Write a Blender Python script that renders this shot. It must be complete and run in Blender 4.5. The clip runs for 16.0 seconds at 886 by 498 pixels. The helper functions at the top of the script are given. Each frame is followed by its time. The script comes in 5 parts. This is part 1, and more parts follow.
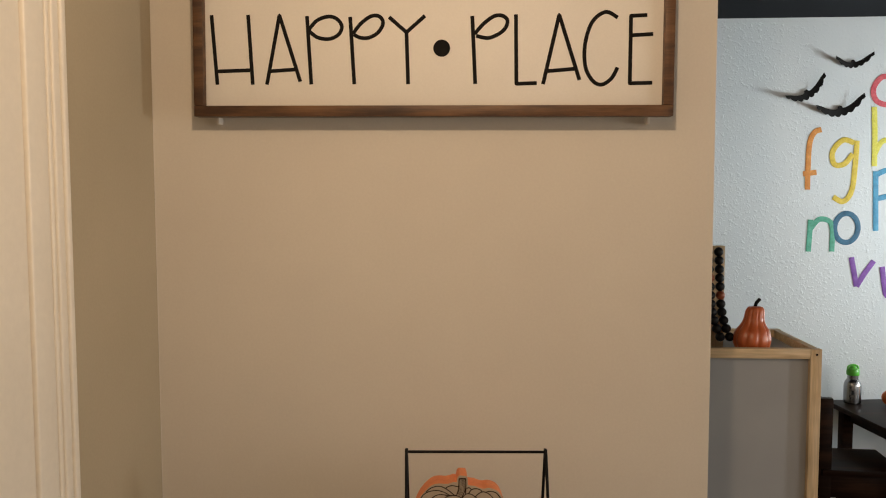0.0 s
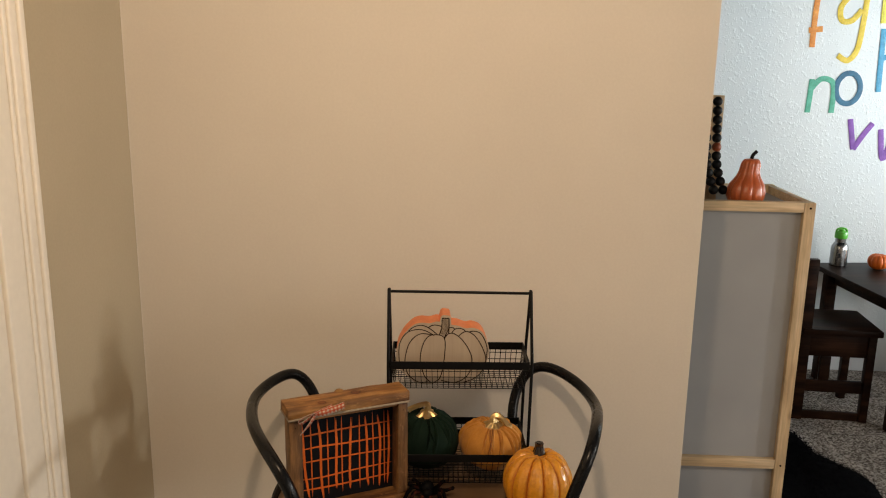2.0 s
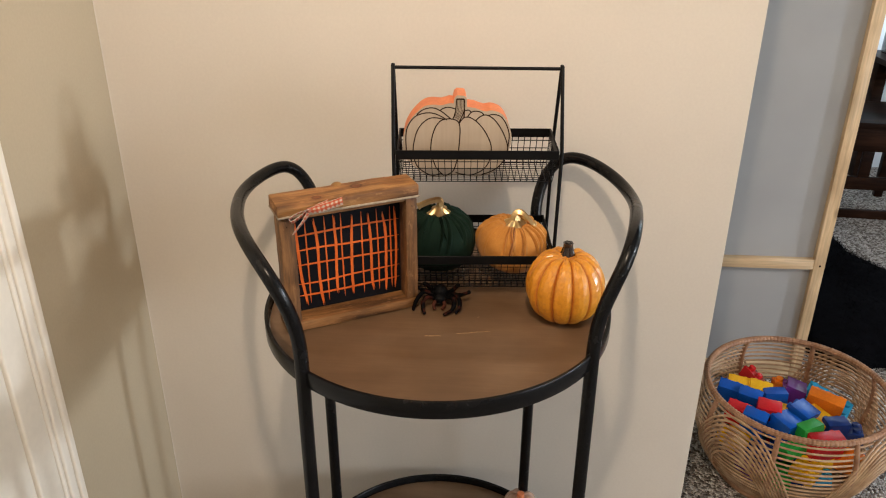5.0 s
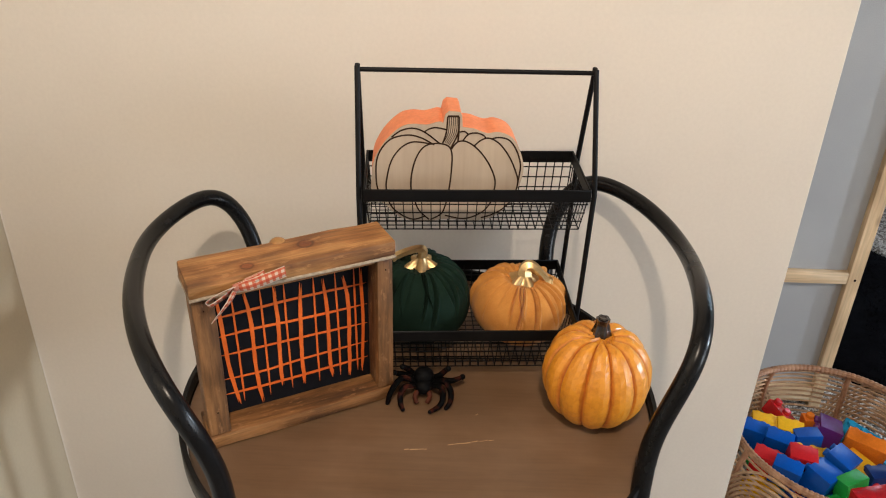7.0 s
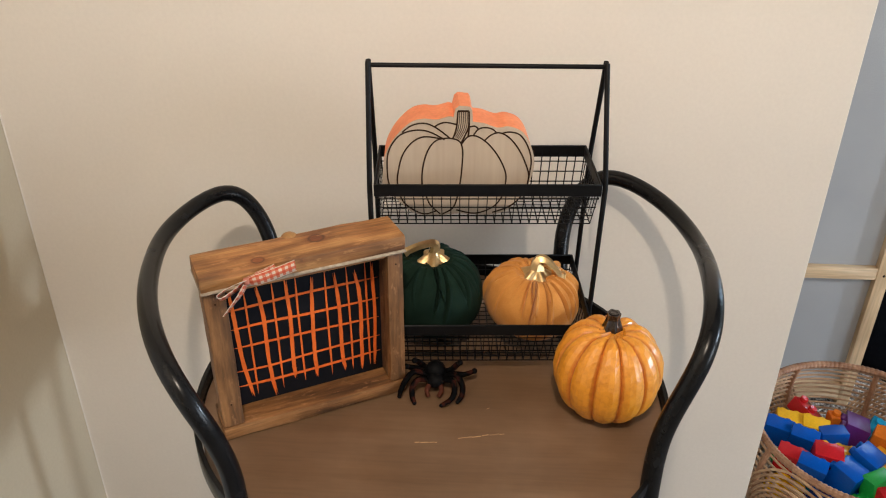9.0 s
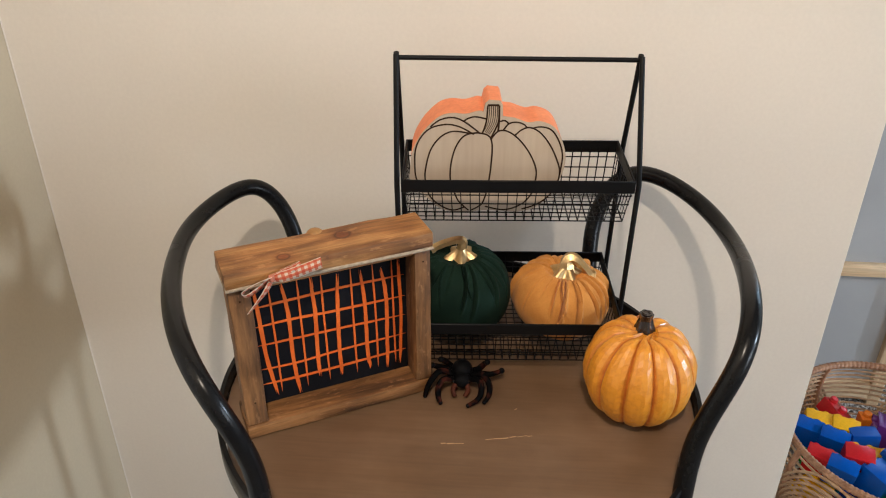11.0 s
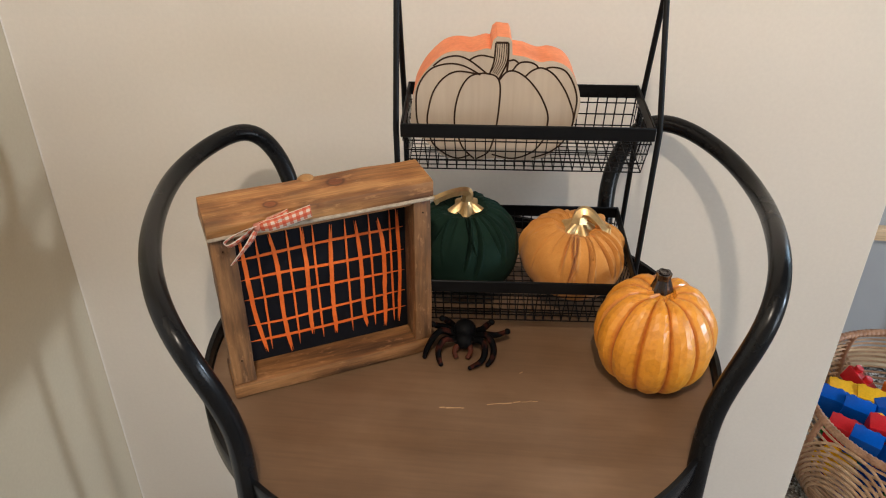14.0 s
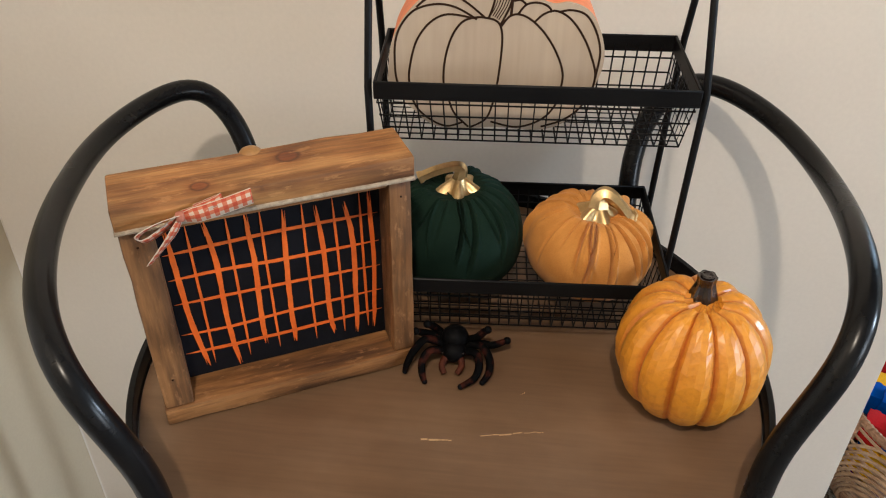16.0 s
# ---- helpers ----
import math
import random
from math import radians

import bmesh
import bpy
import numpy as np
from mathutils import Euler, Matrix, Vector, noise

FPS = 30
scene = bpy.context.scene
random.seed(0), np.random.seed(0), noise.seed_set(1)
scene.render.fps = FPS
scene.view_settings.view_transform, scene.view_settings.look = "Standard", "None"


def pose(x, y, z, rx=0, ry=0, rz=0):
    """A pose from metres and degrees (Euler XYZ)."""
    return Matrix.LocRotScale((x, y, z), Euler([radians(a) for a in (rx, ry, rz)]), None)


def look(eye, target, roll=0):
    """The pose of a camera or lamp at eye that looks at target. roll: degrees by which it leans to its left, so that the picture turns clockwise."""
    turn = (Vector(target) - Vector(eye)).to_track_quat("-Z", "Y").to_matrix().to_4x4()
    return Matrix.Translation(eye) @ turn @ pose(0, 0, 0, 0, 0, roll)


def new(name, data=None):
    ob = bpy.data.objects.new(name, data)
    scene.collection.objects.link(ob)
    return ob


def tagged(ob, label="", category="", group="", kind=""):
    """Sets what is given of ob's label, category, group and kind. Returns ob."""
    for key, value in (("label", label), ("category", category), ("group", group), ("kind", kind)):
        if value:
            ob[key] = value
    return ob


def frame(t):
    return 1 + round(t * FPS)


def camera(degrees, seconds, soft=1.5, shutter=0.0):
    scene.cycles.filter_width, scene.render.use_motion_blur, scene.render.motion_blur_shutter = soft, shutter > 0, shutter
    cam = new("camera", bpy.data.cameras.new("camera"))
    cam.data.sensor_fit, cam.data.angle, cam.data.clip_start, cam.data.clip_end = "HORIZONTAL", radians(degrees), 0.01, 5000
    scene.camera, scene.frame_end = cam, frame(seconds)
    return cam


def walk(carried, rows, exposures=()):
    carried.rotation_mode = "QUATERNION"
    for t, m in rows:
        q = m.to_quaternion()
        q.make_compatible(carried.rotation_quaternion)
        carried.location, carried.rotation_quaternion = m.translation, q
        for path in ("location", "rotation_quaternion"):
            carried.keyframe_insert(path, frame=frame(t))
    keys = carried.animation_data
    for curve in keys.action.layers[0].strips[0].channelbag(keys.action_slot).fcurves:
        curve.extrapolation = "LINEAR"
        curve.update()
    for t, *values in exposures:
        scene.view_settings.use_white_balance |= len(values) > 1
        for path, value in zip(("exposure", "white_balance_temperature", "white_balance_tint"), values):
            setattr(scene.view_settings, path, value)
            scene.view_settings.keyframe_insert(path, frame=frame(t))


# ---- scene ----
cam = camera(56.5, 16.0, soft=1.1)
PATH = [
    (0, (0.249, -1.907, 1.792), (0.133, 0.084, 1.651), -0.1),
    (0.5, (0.244, -1.905, 1.783), (0.13, 0.084, 1.601), 0.7),
    (1, (0.241, -1.899, 1.763), (0.131, 0.084, 1.524), 1.0),
    (1.5, (0.244, -1.871, 1.737), (0.14, 0.099, 1.406), 0.9),
    (2, (0.257, -1.84, 1.714), (0.168, 0.105, 1.261), 0.9),
    (2.5, (0.263, -1.81, 1.689), (0.184, 0.102, 1.105), 1.0),
    (3, (0.268, -1.805, 1.664), (0.173, 0.073, 0.982), 0.6),
    (3.5, (0.263, -1.808, 1.646), (0.159, 0.039, 0.884), 0.8),
    (4, (0.268, -1.807, 1.639), (0.156, 0.013, 0.817), 0.5),
    (4.2, (0.277, -1.795, 1.636), (0.151, 0.019, 0.801), 0.1),
    (6.3, (0.172, -1.25, 1.546), (0.152, 0.488, 0.555), 1.7),
    (6.5, (0.169, -1.224, 1.549), (0.163, 0.51, 0.554), 1.9),
    (7, (0.189, -1.175, 1.555), (0.177, 0.556, 0.554), 1.7),
    (7.5, (0.202, -1.17, 1.559), (0.175, 0.554, 0.546), 1.4),
    (8, (0.208, -1.182, 1.555), (0.155, 0.539, 0.538), 0.8),
    (8.5, (0.21, -1.185, 1.556), (0.132, 0.54, 0.547), 0.3),
    (9, (0.216, -1.179, 1.556), (0.127, 0.545, 0.545), 0.4),
    (11.5, (0.202, -1.15, 1.545), (0.061, 0.557, 0.512), 0.1),
    (12, (0.202, -1.141, 1.538), (0.058, 0.561, 0.498), 0.3),
    (12.5, (0.205, -1.131, 1.534), (0.052, 0.559, 0.476), 0.4),
    (13, (0.206, -1.123, 1.522), (0.043, 0.555, 0.446), 0.4),
    (13.5, (0.21, -1.119, 1.516), (0.046, 0.547, 0.423), 0.3),
    (14, (0.219, -1.099, 1.501), (0.043, 0.558, 0.396), 0.1),
    (14.5, (0.226, -1.041, 1.455), (0.045, 0.615, 0.35), 0.9),
    (15, (0.216, -0.985, 1.45), (0.034, 0.651, 0.314), 1.1),
    (15.5, (0.215, -0.939, 1.432), (0.036, 0.68, 0.272), 0.6),
    (16, (0.218, -0.916, 1.419), (0.038, 0.681, 0.229), 0.5),
]
walk(cam, [(t, look(eye, target, roll)) for t, eye, target, roll in PATH], [(0.0, -0.65, 7500, 15), (1.0, -0.52, 7450, 15), (2.0, -0.18, 7350, 14), (3.0, 0.16, 7200, 13), (4.0, 0.43, 6700, 12), (6.5, 0.71, 5950, 10), (16.0, 0.70, 5620, 8)])

# ---- world and lights ----
world = bpy.data.worlds.new("world")
scene.world = world
world.use_nodes = True
wn = world.node_tree
sky = wn.nodes.new("ShaderNodeTexSky")
sky.sky_type, sky.sun_disc, sky.sun_elevation, sky.sun_rotation = "NISHITA", False, radians(28), radians(120)
wn.links.new(sky.outputs[0], wn.nodes["Background"].inputs[0])
wn.nodes["Background"].inputs[1].default_value = 0.12


def area_lamp(name, at, target, sx, sy, watts, colour):
    data = bpy.data.lights.new(name, "AREA")
    data.shape, data.size, data.size_y, data.energy, data.color = "RECTANGLE", sx, sy, watts, colour
    ob = new(name, data)
    ob.matrix_world = look(at, target)
    return ob


CEILING = 2.74
LAMP = Vector((0.21, -1.45, 2.56))
bulb_data = bpy.data.lights.new("ceiling_bulb", "POINT")
bulb_data.energy, bulb_data.color, bulb_data.shadow_soft_size = 53, (1.0, 0.79, 0.57), 0.035
new("ceiling_bulb", bulb_data).location = LAMP
area_lamp("window_daylight", (4.56, -0.35, 1.70), (0, -0.35, 1.45), 0.18, 0.26, 52, (0.85, 0.93, 1.0))
area_lamp("window_daylight_far", (4.56, 1.80, 1.32), (2.0, 2.6, 2.0), 0.85, 0.62, 54, (0.70, 0.88, 1.0)).data.spread = radians(89)
# Added wide fill from the east; no window is known at this place.
area_lamp("east_fill_wide", (4.56, -2.45, 1.50), (0.3, -0.2, 0.9), 1.7, 1.3, 42, (0.85, 0.93, 1.0))


# ---- materials ----
def base_material(name, rough=0.6, metal=0.0):
    m = bpy.data.materials.new(name)
    m.use_nodes = True
    b = m.node_tree.nodes["Principled BSDF"]
    b.inputs["Roughness"].default_value, b.inputs["Metallic"].default_value = rough, metal
    return m, m.node_tree, b


def noise_node(nt, scale, detail=4.0, stretch=(1, 1, 1), rough=0.55):
    tc = nt.nodes.new("ShaderNodeTexCoord")
    mp = nt.nodes.new("ShaderNodeMapping")
    mp.inputs["Scale"].default_value = stretch
    n = nt.nodes.new("ShaderNodeTexNoise")
    n.inputs["Scale"].default_value, n.inputs["Detail"].default_value, n.inputs["Roughness"].default_value = scale, detail, rough
    nt.links.new(tc.outputs["Object"], mp.inputs["Vector"])
    nt.links.new(mp.outputs["Vector"], n.inputs["Vector"])
    return n


def ramp_node(nt, source, stops):
    r = nt.nodes.new("ShaderNodeValToRGB")
    e = r.color_ramp.elements
    while len(e) < len(stops):
        e.new(0.5)
    for el, (p, c) in zip(e, stops):
        el.position, el.color = p, (*c, 1)
    nt.links.new(source, r.inputs["Fac"])
    return r


def mix_node(nt, fac, a, b, mode="MIX"):
    x = nt.nodes.new("ShaderNodeMix")
    x.data_type, x.blend_type = "RGBA", mode
    for value, key in ((fac, 0), (a, 6), (b, 7)):
        if isinstance(value, (int, float)):
            x.inputs[key].default_value = value
        elif isinstance(value, tuple):
            x.inputs[key].default_value = (*value, 1)
        else:
            nt.links.new(value, x.inputs[key])
    return x.outputs[2]


def bump_to(nt, b, sources):
    last = None
    for source, strength, distance in sources:
        k = nt.nodes.new("ShaderNodeBump")
        k.inputs["Strength"].default_value, k.inputs["Distance"].default_value = strength, distance
        nt.links.new(source, k.inputs["Height"])
        if last:
            nt.links.new(last.outputs[0], k.inputs["Normal"])
        last = k
    nt.links.new(last.outputs[0], b.inputs["Normal"])


def surface(name, c1, c2, coarse=6.0, fine=120.0, rough=0.6, metal=0.0, bump=0.15, depth=0.001, coat=0.0, stretch=(1, 1, 1), vary=0.0, sheen=0.0, spec=0.5, grain=0.10):
    """A plain stuff with two scales of variation."""
    m, nt, b = base_material(name, rough, metal)
    n1, n2 = noise_node(nt, coarse, 5, stretch), noise_node(nt, fine, 3, stretch)
    r1 = ramp_node(nt, n1.outputs["Fac"], [(0.3, c1), (0.7, c2)])
    r2 = ramp_node(nt, n2.outputs["Fac"], [(0.3, (1 - grain,) * 3), (0.7, (1 + grain * 0.6,) * 3)])
    out = mix_node(nt, 1.0, r1.outputs[0], r2.outputs[0], "MULTIPLY")
    if vary:
        oi = nt.nodes.new("ShaderNodeObjectInfo")
        rr = ramp_node(nt, oi.outputs["Random"], [(0.0, (1 - vary,) * 3), (1.0, (1 + vary,) * 3)])
        out = mix_node(nt, 1.0, out, rr.outputs[0], "MULTIPLY")
    nt.links.new(out, b.inputs["Base Color"])
    rr = nt.nodes.new("ShaderNodeMapRange")
    rr.inputs["To Min"].default_value, rr.inputs["To Max"].default_value = max(rough - 0.08, 0.02), min(rough + 0.08, 1)
    nt.links.new(n1.outputs["Fac"], rr.inputs["Value"])
    nt.links.new(rr.outputs[0], b.inputs["Roughness"])
    b.inputs["Coat Weight"].default_value = coat
    b.inputs["Sheen Weight"].default_value = sheen
    b.inputs["Specular IOR Level"].default_value = spec
    bump_to(nt, b, [(n1.outputs["Fac"], bump * 0.5, depth * 2), (n2.outputs["Fac"], bump, depth)])
    return m


def wood(name, dark, mid, light, along="x", scale=1.0, rough=0.6, knots=True, bump=0.3, coat=0.0, knot_at=(), spec=0.5, scuff=0.0, soft=0.8, blot_low=0.72):
    """Sawn or stained wood with long grain, growth rings and a few knots."""
    m, nt, b = base_material(name, rough)
    s = {"x": (0.12, 1, 1), "y": (1, 0.12, 1), "z": (1, 1, 0.12)}[along]
    n1 = noise_node(nt, 38 * scale, 6, s, 0.6)
    n2 = noise_node(nt, 220 * scale, 3, tuple(v * (0.4 if v < 1 else 1) for v in s))
    n3 = noise_node(nt, 7 * scale, 2)
    c = ramp_node(nt, n1.outputs["Fac"], [(0.36, dark), (0.5, mid), (0.62, light)]).outputs[0]
    fine = ramp_node(nt, n2.outputs["Fac"], [(0.3, (0.74, 0.72, 0.70)), (0.65, (1.08, 1.06, 1.04))]).outputs[0]
    c = mix_node(nt, soft, c, fine, "MULTIPLY")
    blot = ramp_node(nt, n3.outputs["Fac"], [(0.35, (blot_low, blot_low * 0.97, blot_low * 0.94)), (0.6, (1.08, 1.07, 1.05))]).outputs[0]
    c = mix_node(nt, soft * 0.88, c, blot, "MULTIPLY")
    if knots:
        tc = nt.nodes.new("ShaderNodeTexCoord")
        v = nt.nodes.new("ShaderNodeTexVoronoi")
        v.inputs["Scale"].default_value = 11 * scale
        nt.links.new(tc.outputs["Object"], v.inputs["Vector"])
        k = ramp_node(nt, v.outputs["Distance"], [(0.07, (0.30, 0.24, 0.19)), (0.19, (1, 1, 1))]).outputs[0]
        c = mix_node(nt, 0.8, c, k, "MULTIPLY")
    for x, y, z, r in knot_at:
        tc = nt.nodes.new("ShaderNodeTexCoord")
        d = nt.nodes.new("ShaderNodeVectorMath")
        d.operation = "DISTANCE"
        wob = nt.nodes.new("ShaderNodeMix")
        wob.data_type = "VECTOR"
        wob.inputs[0].default_value = 0.012
        nt.links.new(tc.outputs["Object"], wob.inputs[4])
        nt.links.new(n3.outputs["Color"], wob.inputs[5])
        nt.links.new(wob.outputs[1], d.inputs[0])
        d.inputs[1].default_value = (x, y, z)
        q = nt.nodes.new("ShaderNodeMath")
        q.operation = "DIVIDE"
        nt.links.new(d.outputs["Value"], q.inputs[0])
        q.inputs[1].default_value = 2.5 * r
        k = ramp_node(nt, q.outputs[0], [(0.0, (0.55, 0.34, 0.24)), (0.30, (0.62, 0.40, 0.28)), (0.42, (0.34, 0.22, 0.15)), (0.56, (0.80, 0.72, 0.64)), (1.0, (1, 1, 1))]).outputs[0]
        c = mix_node(nt, 1.0, c, k, "MULTIPLY")
    if scuff:
        n4 = noise_node(nt, 110, 6, tuple(v * (3.0 if v < 1 else 1) for v in s), 0.7)
        worn = ramp_node(nt, n4.outputs["Fac"], [(0.56, (0, 0, 0)), (0.66, (scuff,) * 3)])
        c = mix_node(nt, worn.outputs[0], c, tuple(min(1, v * 1.35 + 0.025) for v in light))
    nt.links.new(c, b.inputs["Base Color"])
    b.inputs["Coat Weight"].default_value = coat
    b.inputs["Specular IOR Level"].default_value = spec
    bump_to(nt, b, [(n1.outputs["Fac"], bump, 0.001), (n2.outputs["Fac"], bump, 0.0006)])
    return m


M = {}
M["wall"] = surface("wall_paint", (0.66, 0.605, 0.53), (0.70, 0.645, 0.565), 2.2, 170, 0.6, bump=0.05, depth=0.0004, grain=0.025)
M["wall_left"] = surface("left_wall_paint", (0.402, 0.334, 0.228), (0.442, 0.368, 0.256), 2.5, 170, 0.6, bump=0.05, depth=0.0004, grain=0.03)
M["trim"] = surface("trim_paint", (0.74, 0.68, 0.58), (0.80, 0.74, 0.64), 2.0, 60, 0.42, bump=0.04, depth=0.0005, grain=0.03)
# Near ceiling is out of view; darkened so less bulb light bounces into shadows.
M["ceiling"] = surface("ceiling_low_bounce", (0.27, 0.26, 0.245), (0.31, 0.30, 0.285), 4, 160, 0.8)
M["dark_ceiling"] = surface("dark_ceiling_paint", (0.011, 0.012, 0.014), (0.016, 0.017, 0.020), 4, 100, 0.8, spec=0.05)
M["metal"] = surface("black_powder_coat", (0.0045, 0.0045, 0.005), (0.007, 0.007, 0.0075), 20, 300, 0.25, bump=0.05, depth=0.0004, spec=0.20)
M["wire"] = surface("black_wire", (0.004, 0.004, 0.0045), (0.007, 0.007, 0.0075), 20, 300, 0.45, bump=0.05, depth=0.0003, spec=0.12)
M["table_wood"], nt, tb = base_material("table_wood", 0.44)
streak, blotch, thread = noise_node(nt, 26, 6, (0.16, 1, 1), 0.62), noise_node(nt, 6.5, 4), noise_node(nt, 240, 3, (0.05, 1, 1))
c = ramp_node(nt, blotch.outputs["Fac"], [(0.30, (0.112, 0.064, 0.033)), (0.52, (0.142, 0.083, 0.044)), (0.72, (0.180, 0.110, 0.062))]).outputs[0]
c = mix_node(nt, 0.42, c, ramp_node(nt, streak.outputs["Fac"], [(0.34, (0.70, 0.66, 0.62)), (0.66, (1.15, 1.14, 1.12))]).outputs[0], "MULTIPLY")
c = mix_node(nt, 0.45, c, ramp_node(nt, thread.outputs["Fac"], [(0.3, (0.80, 0.78, 0.76)), (0.7, (1.1, 1.1, 1.1))]).outputs[0], "MULTIPLY")
nt.links.new(c, tb.inputs["Base Color"])
sheen = nt.nodes.new("ShaderNodeMapRange")
sheen.inputs["To Min"].default_value, sheen.inputs["To Max"].default_value = 0.36, 0.54
nt.links.new(blotch.outputs["Fac"], sheen.inputs["Value"])
nt.links.new(sheen.outputs[0], tb.inputs["Roughness"])
bump_to(nt, tb, [(streak.outputs["Fac"], 0.08, 0.0006), (thread.outputs["Fac"], 0.10, 0.0003)])
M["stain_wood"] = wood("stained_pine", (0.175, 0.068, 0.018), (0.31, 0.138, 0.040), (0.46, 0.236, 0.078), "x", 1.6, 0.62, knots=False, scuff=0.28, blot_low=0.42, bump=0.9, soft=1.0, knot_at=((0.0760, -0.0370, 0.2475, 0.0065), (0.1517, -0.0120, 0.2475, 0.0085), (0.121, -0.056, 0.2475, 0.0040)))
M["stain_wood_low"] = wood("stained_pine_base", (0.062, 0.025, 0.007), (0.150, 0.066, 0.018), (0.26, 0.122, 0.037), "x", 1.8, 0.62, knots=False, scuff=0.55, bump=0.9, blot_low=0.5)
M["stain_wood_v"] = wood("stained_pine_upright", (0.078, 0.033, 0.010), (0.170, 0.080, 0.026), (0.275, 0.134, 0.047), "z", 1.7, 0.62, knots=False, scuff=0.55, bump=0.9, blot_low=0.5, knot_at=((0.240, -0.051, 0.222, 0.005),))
M["pine"] = wood("clear_pine", (0.56, 0.39, 0.22), (0.68, 0.50, 0.30), (0.74, 0.57, 0.37), "x", 0.7, 0.5, bump=0.1)
M["pine_v"] = wood("clear_pine_upright", (0.56, 0.39, 0.22), (0.68, 0.50, 0.30), (0.74, 0.57, 0.37), "z", 0.7, 0.5, bump=0.1)
M["dark_wood"] = wood("espresso_wood", (0.011, 0.0040, 0.0020), (0.020, 0.0078, 0.0038), (0.034, 0.0140, 0.0070), "x", 0.6, 0.42, knots=False, bump=0.06, spec=0.10)
M["sign_frame"] = wood("sign_frame_wood", (0.055, 0.022, 0.008), (0.11, 0.048, 0.017), (0.16, 0.075, 0.03), "x", 1.2, 0.5)
M["sign_board"] = surface("sign_board_paint", (0.78, 0.74, 0.68), (0.82, 0.78, 0.72), 4, 220, 0.6, bump=0.03, depth=0.0004, grain=0.02)
M["ink"] = surface("black_ink", (0.007, 0.006, 0.006), (0.012, 0.011, 0.010), 30, 300, 0.7, bump=0.05, spec=0.12)
M["grey_panel"] = surface("grey_fabric_panel", (0.345, 0.345, 0.345), (0.39, 0.39, 0.385), 5, 420, 0.8, bump=0.2, depth=0.0005)


# ---- mesh helpers ----
def mesh_of(name, bm, material, smooth=True):
    me = bpy.data.meshes.new(name)
    bmesh.ops.recalc_face_normals(bm, faces=bm.faces[:])
    bm.to_mesh(me)
    bm.free()
    me.materials.append(material)
    if smooth:
        me.polygons.foreach_set("use_smooth", [True] * len(me.polygons))
        me.set_sharp_from_angle(angle=radians(38))
    return me


def part(name, bm, material, parent=None, label="", at=None, smooth=True):
    ob = new(name, mesh_of(name, bm, material, smooth))
    if parent is not None:
        ob.parent = parent
    if at is not None:
        ob.matrix_basis = at
    if label:
        tagged(ob, label)
    return ob


def thing(name, at, label, category, group="", kind=""):
    ob = new(name)
    ob.empty_display_size = 0.05
    ob.matrix_basis = at
    return tagged(ob, label, category, group, kind)


def box(size, at=(0, 0, 0), bevel=0.0, bm=None, turn=None, seg=2):
    own = bm or bmesh.new()
    m = Matrix.Translation(at) @ (turn.to_4x4() if turn else Matrix()) @ Matrix.Diagonal((*size, 1))
    made = bmesh.ops.create_cube(own, size=1, matrix=m)["verts"]
    if bevel:
        edges = list({e for v in made for e in v.link_edges})
        bmesh.ops.bevel(own, geom=edges, offset=bevel, segments=seg, affect="EDGES", profile=0.6)
    return own


def smooth_path(points, steps=8, closed=False):
    """A Catmull-Rom line through the points."""
    p = [Vector(q) for q in points]
    n = len(p)
    out = []
    for i in range(n if closed else n - 1):
        a, b, c, d = (p[(i + k) % n] if closed else p[min(max(i + k, 0), n - 1)] for k in (-1, 0, 1, 2))
        for j in range(steps):
            t = j / steps
            out.append(0.5 * ((2 * b) + (c - a) * t + (2 * a - 5 * b + 4 * c - d) * t * t + (3 * b - a - 3 * c + d) * t ** 3))
    if not closed:
        out.append(p[-1])
    return out


def spline(points, steps=8):
    """A smooth cubic line drawn along the points, easing past the inner ones."""
    p = [Vector(q) for q in points]
    p = [2 * p[0] - p[1]] + p + [2 * p[-1] - p[-2]]
    out = []
    for a, b, c, d in zip(p, p[1:], p[2:], p[3:]):
        for j in range(steps):
            t = j / steps
            out.append(((1 - t) ** 3 * a + (3 * t ** 3 - 6 * t * t + 4) * b + (-3 * t ** 3 + 3 * t * t + 3 * t + 1) * c + t ** 3 * d) / 6)
    return out + [p[-2]]


def tube(path, radius, seg=12, closed=False, bm=None, flat=1.0, caps=True, up=None):
    """A round bar along a line; radius may be a function of the way along it, 0 to 1."""
    own = bm or bmesh.new()
    p = [Vector(q) for q in path]
    n = len(p)
    rings, side = [], None
    for i in range(n):
        a, b = (p[i - 1], p[(i + 1) % n]) if closed else (p[max(i - 1, 0)], p[min(i + 1, n - 1)])
        way = (b - a).normalized()
        if up is not None:
            side = way.cross(Vector(up)).normalized()
        elif side is None:
            side = way.orthogonal().normalized()
        else:
            side = (side - way * side.dot(way)).normalized()
        other = way.cross(side).normalized()
        r = radius(i / max(n - 1, 1)) if callable(radius) else radius
        rings.append([own.verts.new(p[i] + r * (math.cos(k * math.tau / seg) * side + flat * math.sin(k * math.tau / seg) * other)) for k in range(seg)])
    for i in range(n if closed else n - 1):
        a, b = rings[i], rings[(i + 1) % n]
        for k in range(seg):
            own.faces.new((a[k], a[(k + 1) % seg], b[(k + 1) % seg], b[k]))
    if caps and not closed:
        own.faces.new(rings[0][::-1])
        own.faces.new(rings[-1])
    return own


